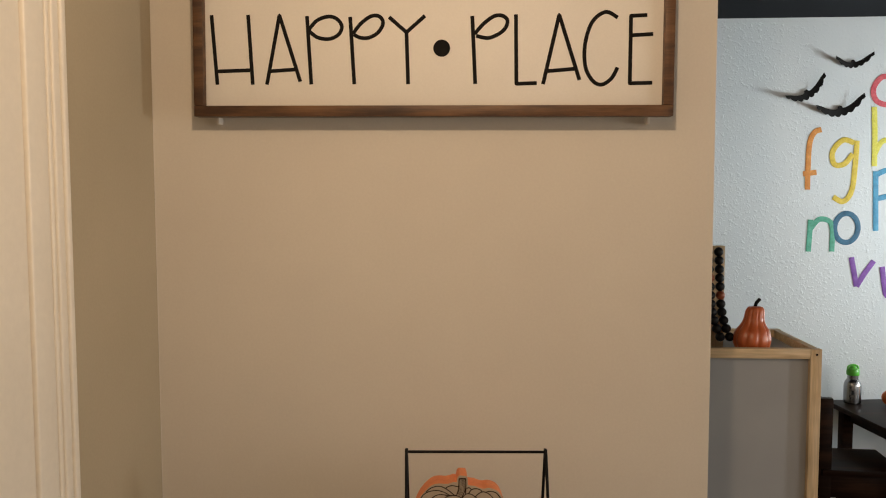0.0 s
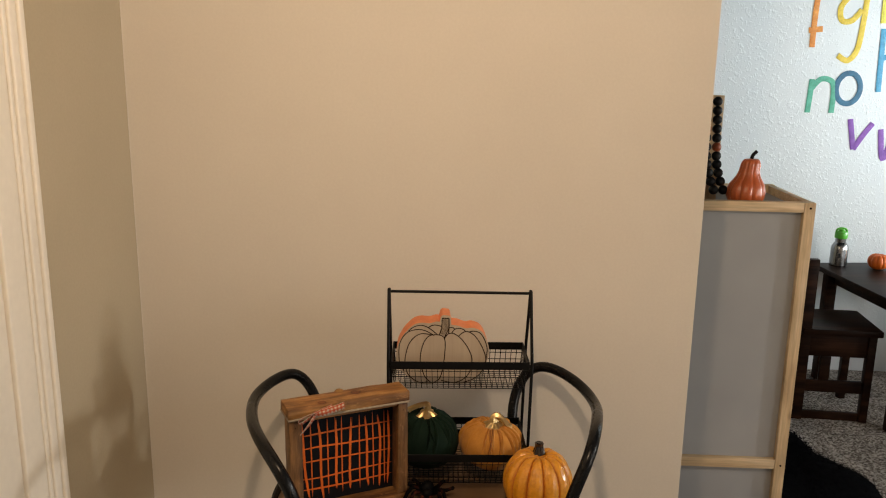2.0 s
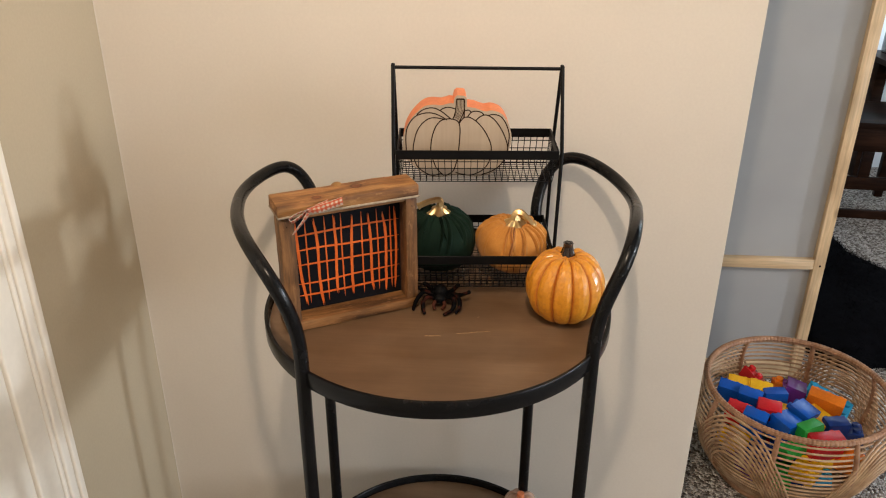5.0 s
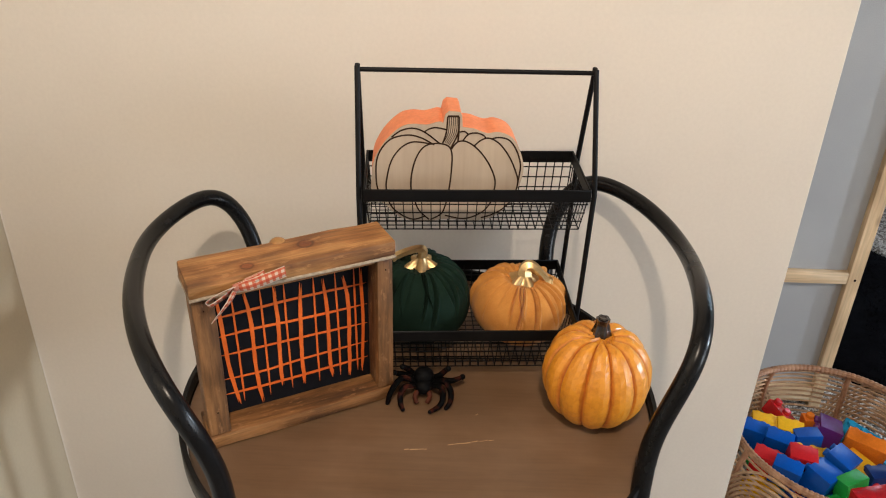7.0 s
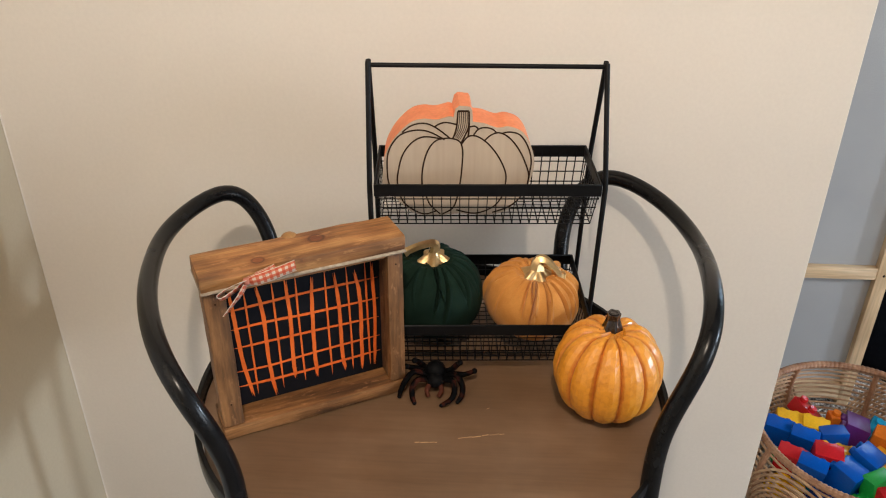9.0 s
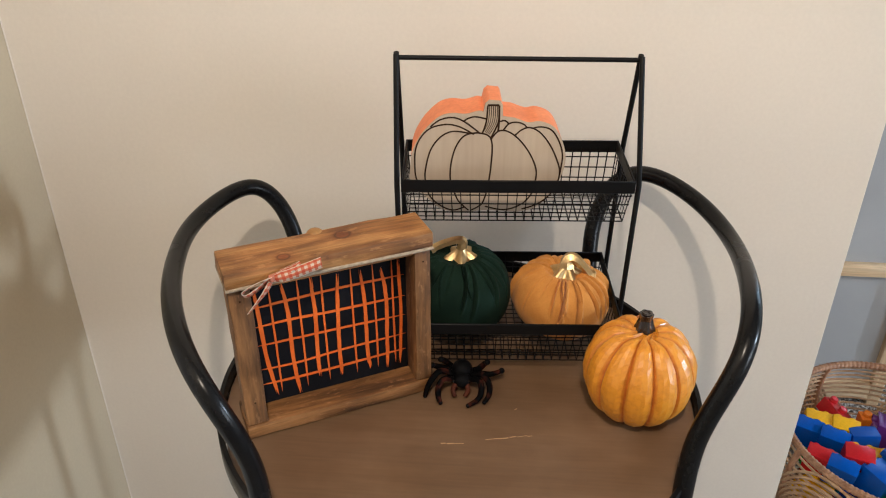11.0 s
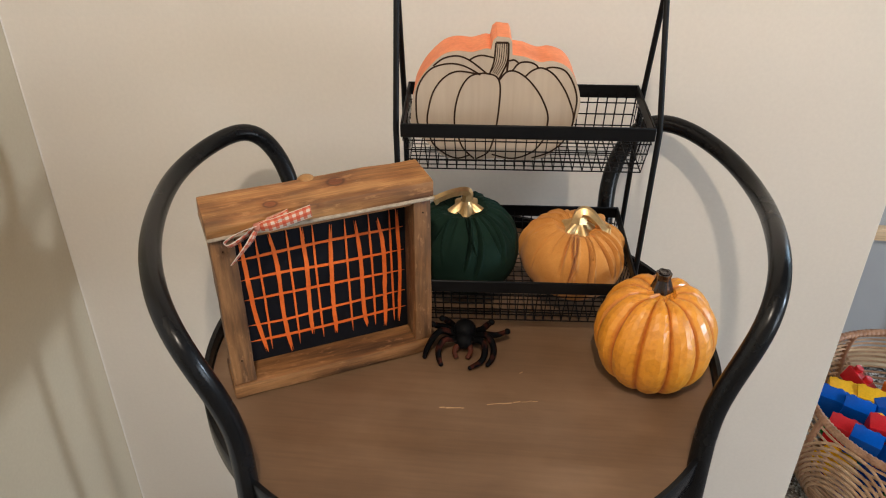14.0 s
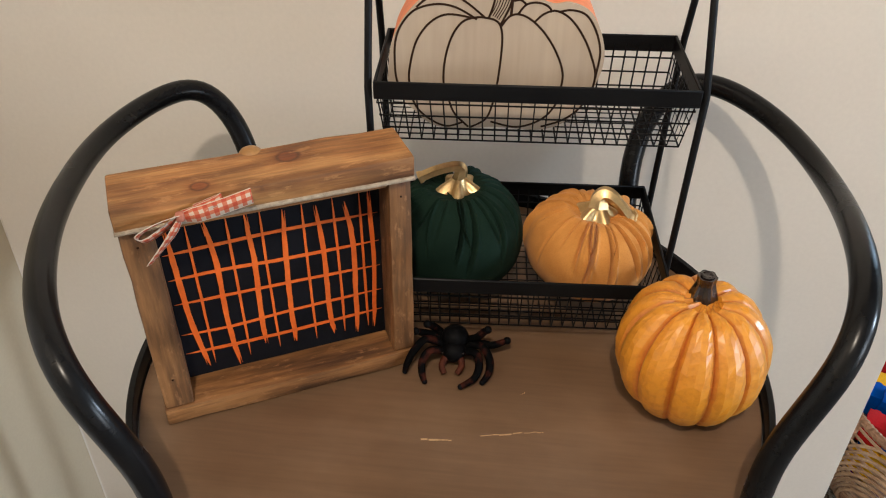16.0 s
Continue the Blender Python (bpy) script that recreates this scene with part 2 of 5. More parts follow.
def lathe(profile, seg=32, bm=None, warp=None):
    """Turns (r, z) rows round z; warp(angle, r, z) gives the place."""
    own = bm or bmesh.new()
    place = warp or (lambda a, r, z: (r * math.cos(a), r * math.sin(a), z))
    rings = [[own.verts.new(place(k * math.tau / seg, r, z)) for k in range(seg)] for r, z in profile]
    for a, b in zip(rings, rings[1:]):
        for k in range(seg):
            own.faces.new((a[k], a[(k + 1) % seg], b[(k + 1) % seg], b[k]))
    own.faces.new(rings[0][::-1])
    own.faces.new(rings[-1])
    return own


def slab(outline, depth, bm=None, bevel=0.0):
    """An upright plate in x and z with the given outline, from y = 0 back to y = depth."""
    own = bm or bmesh.new()
    f = own.faces.new([own.verts.new((x, 0, z)) for x, z in outline])
    made = bmesh.ops.extrude_face_region(own, geom=[f])["geom"]
    bmesh.ops.translate(own, vec=(0, depth, 0), verts=[g for g in made if isinstance(g, bmesh.types.BMVert)])
    if bevel:
        bmesh.ops.bevel(own, geom=[e for e in own.edges if len(e.link_faces) == 2 and e.calc_face_angle(0) > 1.0], offset=bevel, segments=2, affect="EDGES")
    return own


# ---- the rooms ----
WALL_Y, LEFT_X, END_X, BACK_Y, EAST_X, SOUTH_Y = 0.012, -0.548, 0.757, 2.72, 4.6, -4.0


def structure(name, bm, material, label, category, smooth=False):
    return tagged(part(name, bm, material, smooth=smooth), label, category, kind="structure")


M["carpet"], nt, cb = base_material("loop_carpet", 0.95)
tc = nt.nodes.new("ShaderNodeTexCoord")
loops = nt.nodes.new("ShaderNodeTexVoronoi")
loops.inputs["Scale"].default_value = 135
nt.links.new(tc.outputs["Object"], loops.inputs["Vector"])
sepc = nt.nodes.new("ShaderNodeSeparateColor")
nt.links.new(loops.outputs["Color"], sepc.inputs[0])
yarn = ramp_node(nt, sepc.outputs[0], [(0.0, (0.10, 0.080, 0.066)), (0.35, (0.245, 0.207, 0.178)), (0.6, (0.44, 0.395, 0.35)), (1.0, (0.66, 0.61, 0.555))])
patch = noise_node(nt, 9, 3)
shade = ramp_node(nt, patch.outputs["Fac"], [(0.3, (0.8, 0.8, 0.8)), (0.7, (1.1, 1.1, 1.1))])
nt.links.new(mix_node(nt, 1.0, yarn.outputs[0], shade.outputs[0], "MULTIPLY"), cb.inputs["Base Color"])
cb.inputs["Specular IOR Level"].default_value = 0.1
bump_to(nt, cb, [(loops.outputs["Distance"], 1.0, -0.012)])
M["plaster"], nt, pb = base_material("stippled_plaster", 0.5)
lumps, pits, broad = noise_node(nt, 55, 2, rough=0.4), noise_node(nt, 95, 3, rough=0.5), noise_node(nt, 1.6, 3)
tint = ramp_node(nt, broad.outputs["Fac"], [(0.3, (0.66, 0.70, 0.72)), (0.7, (0.72, 0.75, 0.76))])
nt.links.new(tint.outputs[0], pb.inputs["Base Color"])
blobs = ramp_node(nt, lumps.outputs["Fac"], [(0.56, (0, 0, 0)), (0.78, (1, 1, 1))])
stip = ramp_node(nt, pits.outputs["Fac"], [(0.57, (0, 0, 0)), (0.76, (1, 1, 1))])
bump_to(nt, pb, [(blobs.outputs[0], 0.30, 0.004), (stip.outputs[0], 0.30, 0.003), (broad.outputs["Fac"], 0.3, 0.01)])
floor = structure("floor", box((5.4, 6.9, 0.1), (2.05, -0.62, -0.05)), M["carpet"], "brown and grey loop-pile carpet", "floor")
structure("wall_partition", box((END_X - LEFT_X + 0.06, 0.13, CEILING), ((END_X + LEFT_X - 0.06) / 2, WALL_Y + 0.065, CEILING / 2), 0.0012), M["wall"], "warm cream painted partition wall", "wall")
structure("trim_corner", box((0.0016, 0.0022, CEILING - 0.004), (LEFT_X + 0.0009, WALL_Y - 0.0012, CEILING / 2), 0.001), M["wall"], "thin line of caulk in the wall corner", "trim")
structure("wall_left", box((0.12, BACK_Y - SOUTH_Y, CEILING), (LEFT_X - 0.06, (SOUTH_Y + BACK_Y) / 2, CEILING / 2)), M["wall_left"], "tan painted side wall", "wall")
structure("wall_north", box((EAST_X - LEFT_X + 0.24, 0.12, CEILING), ((EAST_X + LEFT_X) / 2, BACK_Y + 0.06, CEILING / 2)), M["plaster"], "pale blue-white wall with rough stippled plaster", "wall")
structure("wall_south", box((EAST_X - LEFT_X + 0.24, 0.12, CEILING), ((EAST_X + LEFT_X) / 2, SOUTH_Y - 0.06, CEILING / 2)), M["wall"], "warm cream painted wall", "wall")
# The first opening is invented to go with the wide fill lamp.
WINDOWS = [(-3.35, -1.55, 0.80, 2.20), (-0.80, 0.10, 1.15, 2.25), (1.30, 2.30, 0.60, 1.70)]
east = bmesh.new()
edges_y = [SOUTH_Y] + [v for w in WINDOWS for v in w[:2]] + [BACK_Y]
for a, b in zip(edges_y[0::2], edges_y[1::2]):
    box((0.12, b - a, CEILING), (EAST_X + 0.06, (a + b) / 2, CEILING / 2), bm=east)
for y0, y1, z0, z1 in WINDOWS:
    box((0.12, y1 - y0, z0), (EAST_X + 0.06, (y0 + y1) / 2, z0 / 2), bm=east)
    box((0.12, y1 - y0, CEILING - z1), (EAST_X + 0.06, (y0 + y1) / 2, (CEILING + z1) / 2), bm=east)
structure("wall_east", east, M["wall"], "warm cream painted wall with three window openings", "wall")
# Unseen ceiling over the table, kept dark to limit bounce from the bulb.
structure("ceiling", box((EAST_X - LEFT_X + 0.24, WALL_Y - SOUTH_Y + 0.13, 0.1), ((EAST_X + LEFT_X) / 2, (SOUTH_Y + WALL_Y + 0.13) / 2, CEILING + 0.05)), M["ceiling"], "unseen ceiling, grey to cut bounced light", "ceiling")
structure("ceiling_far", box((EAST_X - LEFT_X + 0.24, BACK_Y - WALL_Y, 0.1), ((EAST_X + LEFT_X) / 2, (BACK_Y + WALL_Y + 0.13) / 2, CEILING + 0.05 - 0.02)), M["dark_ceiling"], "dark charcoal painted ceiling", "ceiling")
for n, (y0, y1, z0, z1) in enumerate(WINDOWS):
    w = thing(f"window_{n + 1}", pose(EAST_X + 0.06, (y0 + y1) / 2, z0), "white framed window", "window", kind="structure")
    for z in (0.02, (z1 - z0) / 2, z1 - z0 - 0.02):
        part("window_frame", box((0.06, y1 - y0, 0.04), (0, 0, z), 0.003), M["trim"], w)
    for y in (-1, 1):
        part("window_frame", box((0.06, 0.04, z1 - z0 - 0.08), (0, y * ((y1 - y0) / 2 - 0.02), (z1 - z0) / 2), 0.003), M["trim"], w)

# door casing and door on the left wall
casing = thing("door_casing", pose(LEFT_X, -0.428, 0), "cream painted moulded door casing", "door casing", kind="structure")
for name, y0, y1, x1 in (("trim", 0, 0.016, 0.026), ("trim", 0.017, 0.040, 0.021), ("trim", 0.041, 0.052, 0.017), ("trim", 0.053, 0.115, 0.014)):
    part(name, box((x1, y1 - y0, 2.60), (x1 / 2, -(y0 + y1) / 2, 1.30), 0.004, seg=3), M["trim"], casing)
part("jamb", box((0.006, 0.16, 2.58), (0.003, -0.196, 1.29), 0.002), M["trim"], casing)
door = thing("door_1", pose(LEFT_X, -0.713, 0), "closed cream painted door", "door", kind="structure")
part("door_leaf", box((0.010, 0.74, 2.54), (0.005, -0.374, 1.275), 0.003), M["trim"], door)

# ---- happy place sign ----
S0, S1, SB, ST, SD = -0.4255, 0.649, 1.9585, 2.2735, 0.036
sign = thing("wall_sign", pose((S0 + S1) / 2, WALL_Y - 0.026, SB, 0, 0.33, 0), "long white wooden sign reading HAPPY PLACE in a brown frame", "sign")
W, H = S1 - S0, ST - SB
part("board", box((W - 0.03, 0.010, H - 0.03), (0, -0.012, H / 2), 0.001), M["sign_board"], sign, "white painted board")
for z in (0.0120, H - 0.0120):
    part("frame_rail", box((W, SD, 0.024), (0, -SD / 2 - 0.002, z), 0.0015), M["sign_frame"], sign)
for x in (-1, 1):
    part("frame_stile", box((0.022, SD, H - 0.049), (x * (W / 2 - 0.011), -SD / 2 - 0.002, H / 2), 0.0015), M["sign_frame"], sign)


def stroke(points, steps=1):
    """One brush line of the sign's lettering, from rows in lettering units, 1270 to the metre."""
    line = [Vector(((x - 786) / 792.0 + 0.025, 0, (152 - y) / 799.0 + 0.0735)) for x, y in points]
    if steps > 1:
        return smooth_path(line, steps)
    out = [line[0]]
    for p, q, r in zip(line, line[1:], line[2:]):
        out += [q + (p - q).normalized() * 0.0012, q, q + (r - q).normalized() * 0.0012]
    line = out + [line[-1]]
    return line


LETTERS = [
    ("letter_h", [[(370, 27), (379, 152)], [(437, 27), (444, 152)], [(378, 128), (443, 126)]], 1),
    ("letter_a", [[(470, 152), (494, 28), (531, 147)], [(476, 128), (524, 125)]], 1),
    ("letter_p", [[(544, 30), (551, 152)], [(546, 56), (562, 38), (584, 31), (600, 37), (607, 50), (600, 64), (583, 71), (563, 68), (548, 57)]], 6),
    ("letter_p", [[(622, 32), (629, 152)], [(627, 62), (641, 44), (660, 31), (675, 32), (681, 44), (672, 60), (656, 69), (640, 69), (628, 63)]], 6),
    ("letter_y", [[(692, 33), (723, 60), (756, 31)], [(723, 60), (726, 152)]], 1),
    ("letter_p", [[(840, 32), (846, 152)], [(844, 64), (860, 46), (878, 33), (893, 32), (902, 40), (899, 53), (887, 64), (868, 71), (847, 67)]], 6),
    ("letter_l", [[(917, 30), (919, 152), (955, 151)]], 1),
    ("letter_a", [[(966, 153), (993, 31), (1030, 146)], [(973, 130), (1022, 126)]], 1),
    ("letter_c", [[(1095, 37), (1074, 27), (1051, 44), (1039, 82), (1040, 122), (1053, 147), (1069, 154), (1086, 143), (1096, 124)]], 8),
    ("letter_e", [[(1146, 33), (1118, 34), (1118, 152), (1157, 151)], [(1118, 68), (1157, 66)]], 1),
]
for name, lines, steps in LETTERS:
    bm = bmesh.new()
    for k, line in enumerate(lines):
        tube(stroke(line, steps), 0.0043, 8, bm=bm, flat=0.25, up=(0, 1, 0))
    part(name, bm, M["ink"], sign, at=pose(0, -0.0172, 0))
part("dot", lathe([(0.017, 0), (0.019, 0.0008), (0.019, 0.0016)], 28), M["ink"], sign, at=pose(0.025, -0.0172, 0.069 + 67 / 799, 90, 0, 0))
for x in (-0.382, 0.600):
    part("hook", box((0.008, 0.030, 0.016), (x - (S0 + S1) / 2, 0.010, -0.007), 0.003), M["wall"], sign, "small translucent hanging hook")

# ---- side table ----
TX, TY, TZ, TR = 0.159, -0.317, 0.83, 0.3105


table = thing("side_table", pose(TX, TY, 0), "round two-tier side table, black metal frame with brown wooden tray tops", "side table")


def tray(z, r, name):
    bm = bmesh.new()
    outer = [(r - 0.006, z - 0.014), (r - 0.001, z - 0.014), (r, z - 0.012), (r, z + 0.015), (r - 0.001, z + 0.0165), (r - 0.006, z + 0.0165), (r - 0.007, z + 0.015), (r - 0.007, z - 0.014)]
    rings = [[bm.verts.new((a * math.cos(k * math.tau / 128), a * math.sin(k * math.tau / 128), b)) for k in range(128)] for a, b in outer]
    for a, b in zip(rings, rings[1:] + rings[:1]):
        for k in range(128):
            bm.faces.new((a[k], a[(k + 1) % 128], b[(k + 1) % 128], b[k]))
    part("tray_rim", bm, M["metal"], table)
    part(name, lathe([(r - 0.010, z - 0.012), (r - 0.0085, z - 0.010), (r - 0.0085, z - 0.001), (r - 0.0095, z)], 128), M["table_wood"], table, "brown stained wooden top")


tray(TZ, TR, "tabletop")
tray(0.150, TR - 0.014, "lower_shelf")
HANDLES = [
    [(0.233, -0.209, 0.0), (0.233, -0.209, 0.45), (0.233, -0.209, 0.82), (0.24, -0.183, 0.901), (0.278, -0.188, 1.0), (0.307, -0.134, 1.034), (0.341, -0.033, 1.02), (0.371, 0.065, 0.996), (0.366, 0.16, 1.004), (0.313, 0.228, 1.026), (0.26, 0.256, 1.018), (0.215, 0.235, 0.938), (0.219, 0.174, 0.82), (0.219, 0.174, 0.45), (0.219, 0.174, 0.0)],
    [(0.233, -0.209, 0.0), (0.233, -0.209, 0.45), (0.233, -0.209, 0.82), (0.231, -0.198, 0.912), (0.264, -0.208, 1.007), (0.3, -0.156, 1.036), (0.334, -0.05, 1.03), (0.35, 0.06, 1.017), (0.351, 0.161, 1.009), (0.303, 0.235, 1.02), (0.259, 0.266, 1.014), (0.213, 0.245, 0.931), (0.219, 0.174, 0.82), (0.219, 0.174, 0.45), (0.219, 0.174, 0.0)],
]
for side, rows in zip((1, -1), HANDLES):
    rows = [Matrix.Rotation(radians(9.0), 3, "Z") @ Vector((side * x, y, z)) for x, y, z in rows]
    part("handle_tube", tube(spline(rows, 8), 0.0116, 16), M["metal"], table, "bent black tube forming two legs and an arm-like handle")

# ---- two-tier wire rack ----
rack = thing("wire_rack", pose(0.2182, -0.1737, TZ, 0, 0, 3.8), "two-tier black wire basket rack standing on the side table", "basket rack")
RW = 0.149
part("top_bar", tube([(-RW, 0, 0.4045), (RW, 0, 0.4025)], 0.0030, 10), M["wire"], rack)
for x in (-1, 1):
    for y in (-0.126, 0.118):
        foot = -0.072 if y < 0 else 0.046
        part("leg", tube([(x * RW, y * 0.03, 0.4087 - 0.001 * x), (x * (RW - 0.002), -0.079 if y < 0 else 0.034, 0.272), (x * (RW - 0.003), foot, 0.082), (x * (RW - 0.003), foot, 0.004)], 0.0034, 10), M["wire"], rack)


def basket(zr, y0, y1, half, drop, name, inset, tuck=0.0):
    """One wire basket; tuck draws in its front corner beside the wooden stand."""

    def tucked(bm):
        for v in bm.verts:
            if v.co.x < 0:
                v.co.x *= 1 - tuck * min(1, max(0, (y1 - v.co.y) / (y1 - y0)))
        return bm

    b = new(name)
    b.parent = rack
    bm = bmesh.new()
    for size, at in (((2 * half, 0.003, 0.0165), (0, y0, zr)), ((2 * half, 0.003, 0.0165), (0, y1, zr))):
        box(size, at, 0.0008, bm, seg=1)
    for x in (-1, 1):
        box((0.003, y1 - y0 - 0.0034, 0.0165), (x * (half - 0.0015), (y0 + y1) / 2, zr), 0.0008, bm, seg=1)
    part("rim_band", tucked(bm), M["wire"], b)
    bm = bmesh.new()
    r = 0.00085
    nx, ny = 24, max(int((y1 - y0) / 0.0122), 8)
    zb = zr - drop
    for i in range(nx + 1):
        k = -1 + 2 * i / nx
        line = [(k * (half - 0.002), y0 + 0.002, zr), (k * (half - 0.007), y0 + inset, zb), (k * (half - 0.007), y1 - 0.010, zb), (k * (half - 0.002), y1 - 0.002, zr)]
        tube(line, r, 4, bm=bm, caps=False)
    for j in range(ny + 1):
        k = j / ny
        ya, yb = y0 + 0.002 + (y1 - y0 - 0.004) * k, y0 + inset + (y1 - y0 - inset - 0.010) * k
        tube([(-half + 0.002, ya, zr), (-half + 0.007, yb, zb), (half - 0.007, yb, zb), (half - 0.002, ya, zr)], r, 4, bm=bm, caps=False)
    for q in (0.25, 0.5, 0.75, 1.0):
        d, dx, dy = inset * q, 0.007 * q, 0.010 * q
        tube([(-half + dx, y0 + d, zr - drop * q), (half - dx, y0 + d, zr - drop * q), (half - dx, y1 - dy, zr - drop * q), (-half + dx, y1 - dy, zr - drop * q)], r, 4, bm=bm, closed=True)
    tagged(part("wire_mesh", tucked(bm), M["wire"], b, smooth=False), kind="stuff")
    return b


basket(1.1025 - TZ, -0.085, 0.0365, 0.1416, 0.056, "upper_basket", 0.017)
basket(0.9145 - TZ, -0.1195, 0.0615, 0.142, 0.066, "lower_basket", 0.021, 0.11)

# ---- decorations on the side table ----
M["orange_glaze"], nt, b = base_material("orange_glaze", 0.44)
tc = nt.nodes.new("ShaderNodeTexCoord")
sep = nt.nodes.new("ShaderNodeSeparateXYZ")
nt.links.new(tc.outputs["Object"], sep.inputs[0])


def math_node(nt, op, a, b=None):
    n = nt.nodes.new("ShaderNodeMath")
    n.operation = op
    for i, v in enumerate((a, b)):
        if v is None:
            continue
        if isinstance(v, (int, float)):
            n.inputs[i].default_value = v
        else:
            nt.links.new(v, n.inputs[i])
    return n.outputs[0]


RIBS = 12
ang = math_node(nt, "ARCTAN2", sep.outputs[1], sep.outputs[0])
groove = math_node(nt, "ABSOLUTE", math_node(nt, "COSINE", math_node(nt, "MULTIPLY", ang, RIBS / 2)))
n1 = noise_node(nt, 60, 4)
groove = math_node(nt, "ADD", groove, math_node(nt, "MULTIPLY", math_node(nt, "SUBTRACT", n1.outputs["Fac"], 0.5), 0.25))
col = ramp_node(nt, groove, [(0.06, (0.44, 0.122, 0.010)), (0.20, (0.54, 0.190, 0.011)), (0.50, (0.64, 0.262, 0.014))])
n2 = noise_node(nt, 14, 3)
tone = ramp_node(nt, n2.outputs["Fac"], [(0.3, (0.92, 0.88, 0.82)), (0.7, (1.05, 1.05, 1.05))])
fleck = ramp_node(nt, noise_node(nt, 130, 4).outputs["Fac"], [(0.36, (0.80, 0.72, 0.62)), (0.52, (1.0, 1.0, 1.0)), (0.70, (1.06, 1.10, 1.15))])
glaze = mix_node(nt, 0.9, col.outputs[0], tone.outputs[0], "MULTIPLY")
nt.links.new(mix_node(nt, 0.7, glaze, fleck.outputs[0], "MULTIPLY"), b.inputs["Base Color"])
bump_to(nt, b, [(n1.outputs["Fac"], 0.12, 0.001)])
b.inputs["Coat Weight"].default_value, b.inputs["Coat Roughness"].default_value = 0.34, 0.20

M["stem_glaze"] = surface("dark_brown_glaze", (0.009, 0.005, 0.004), (0.024, 0.014, 0.011), 60, 260, 0.16, bump=0.3, depth=0.001, coat=0.5, stretch=(1, 1, 0.3))
M["green_cloth"] = surface("dark_green_cloth", (0.0052, 0.0155, 0.0100), (0.0088, 0.0230, 0.0150), 30, 900, 0.85, bump=0.3, depth=0.0004, spec=0.12)
M["orange_cloth"] = surface("apricot_cloth", (0.47, 0.190, 0.034), (0.58, 0.262, 0.058), 45, 900, 0.9, bump=0.4, depth=0.0005, sheen=0.1, spec=0.2)
M["gold"] = surface("brushed_gold", (0.58, 0.40, 0.18), (0.70, 0.50, 0.25), 40, 300, 0.36, 1.0, bump=0.2, depth=0.0006)
M["bare_wood"] = wood("bare_plywood", (0.39, 0.310, 0.232), (0.415, 0.334, 0.250), (0.435, 0.352, 0.264), "z", 0.8, 0.7, knots=False, bump=0.05, soft=0.22)
M["orange_paint"] = surface("orange_paint", (0.70, 0.20, 0.075), (0.78, 0.26, 0.105), 30, 200, 0.6, bump=0.2)
M["burnt_line"] = surface("burnt_line", (0.020, 0.010, 0.006), (0.034, 0.018, 0.011), 60, 300, 0.9, spec=0.1)
M["black_panel"] = surface("black_painted_panel", (0.005, 0.005, 0.0068), (0.008, 0.008, 0.0105), 20, 200, 0.7, bump=0.15, spec=0.08)
M["web_paint"] = surface("orange_web_paint", (0.64, 0.108, 0.007), (0.71, 0.135, 0.011), 40, 200, 0.5, bump=0.2)
M["twine"] = surface("jute_twine", (0.25, 0.195, 0.135), (0.40, 0.325, 0.235), 200, 900, 0.9, bump=0.8, depth=0.001)
M["fuzz_black"] = surface("black_flocking", (0.0015, 0.0015, 0.0018), (0.003, 0.003, 0.0036), 60, 900, 0.6, bump=0.5, depth=0.0006, spec=0.08)
M["fuzz_fang"] = surface("rust_fang_flocking", (0.030, 0.008, 0.004), (0.075, 0.018, 0.007), 80, 900, 0.7, bump=0.5, depth=0.0006, spec=0.15)
M["fuzz_red"], nt, b = base_material("rust_flocking", 0.75)
n1 = noise_node(nt, 70, 3)
nt.links.new(ramp_node(nt, n1.outputs["Fac"], [(0.50, (0.0014, 0.0014, 0.0016)), (0.68, (0.048, 0.012, 0.007))]).outputs[0], b.inputs["Base Color"])
b.inputs["Specular IOR Level"].default_value = 0.05
bump_to(nt, b, [(noise_node(nt, 900, 2).outputs["Fac"], 0.5, 0.0006)])

# glazed pumpkin
pumpkin = thing("ceramic_pumpkin", pose(0.384, -0.337, TZ + 0.001, 0, 0, 22) @ Matrix.Scale(0.94, 4), "glossy orange carved ceramic pumpkin with a dark stem", "pumpkin")


def ribbed(r, z0, z1, ribs, depth, squash=1.0, rows=30, seg=144, phase=0.0, dip=0.012, low=0.80, sharp=2.2):
    """A ribbed gourd body: the ribs fade at the poles, which dip inwards."""
    prof = []
    for i in range(rows + 1):
        t = math.pi * (0.045 + 0.91 * i / rows)
        rr = math.sin(t) ** (0.80 if t > math.pi / 2 else low)
        zz = -math.cos(t)
        prof.append((r * rr, zz))
    mid, half = (z0 + z1) / 2, (z1 - z0) / 2

    def warp(a, rad, zz):
        k = abs(math.cos((a + phase) * ribs / 2))
        cut = 1 - depth * (1 - k) ** sharp * min(1.0, rad / (0.45 * r))
        near = max(0.0, 1 - rad / (0.5 * r))
        z = mid + half * zz - (dip * near if zz > 0 else -dip * 0.4 * near) - (0.06 * half * (1 - k) if zz > 0 else 0)
        return (rad * cut * math.cos(a), rad * cut * math.sin(a), z)

    return lathe(prof, seg, warp=warp)


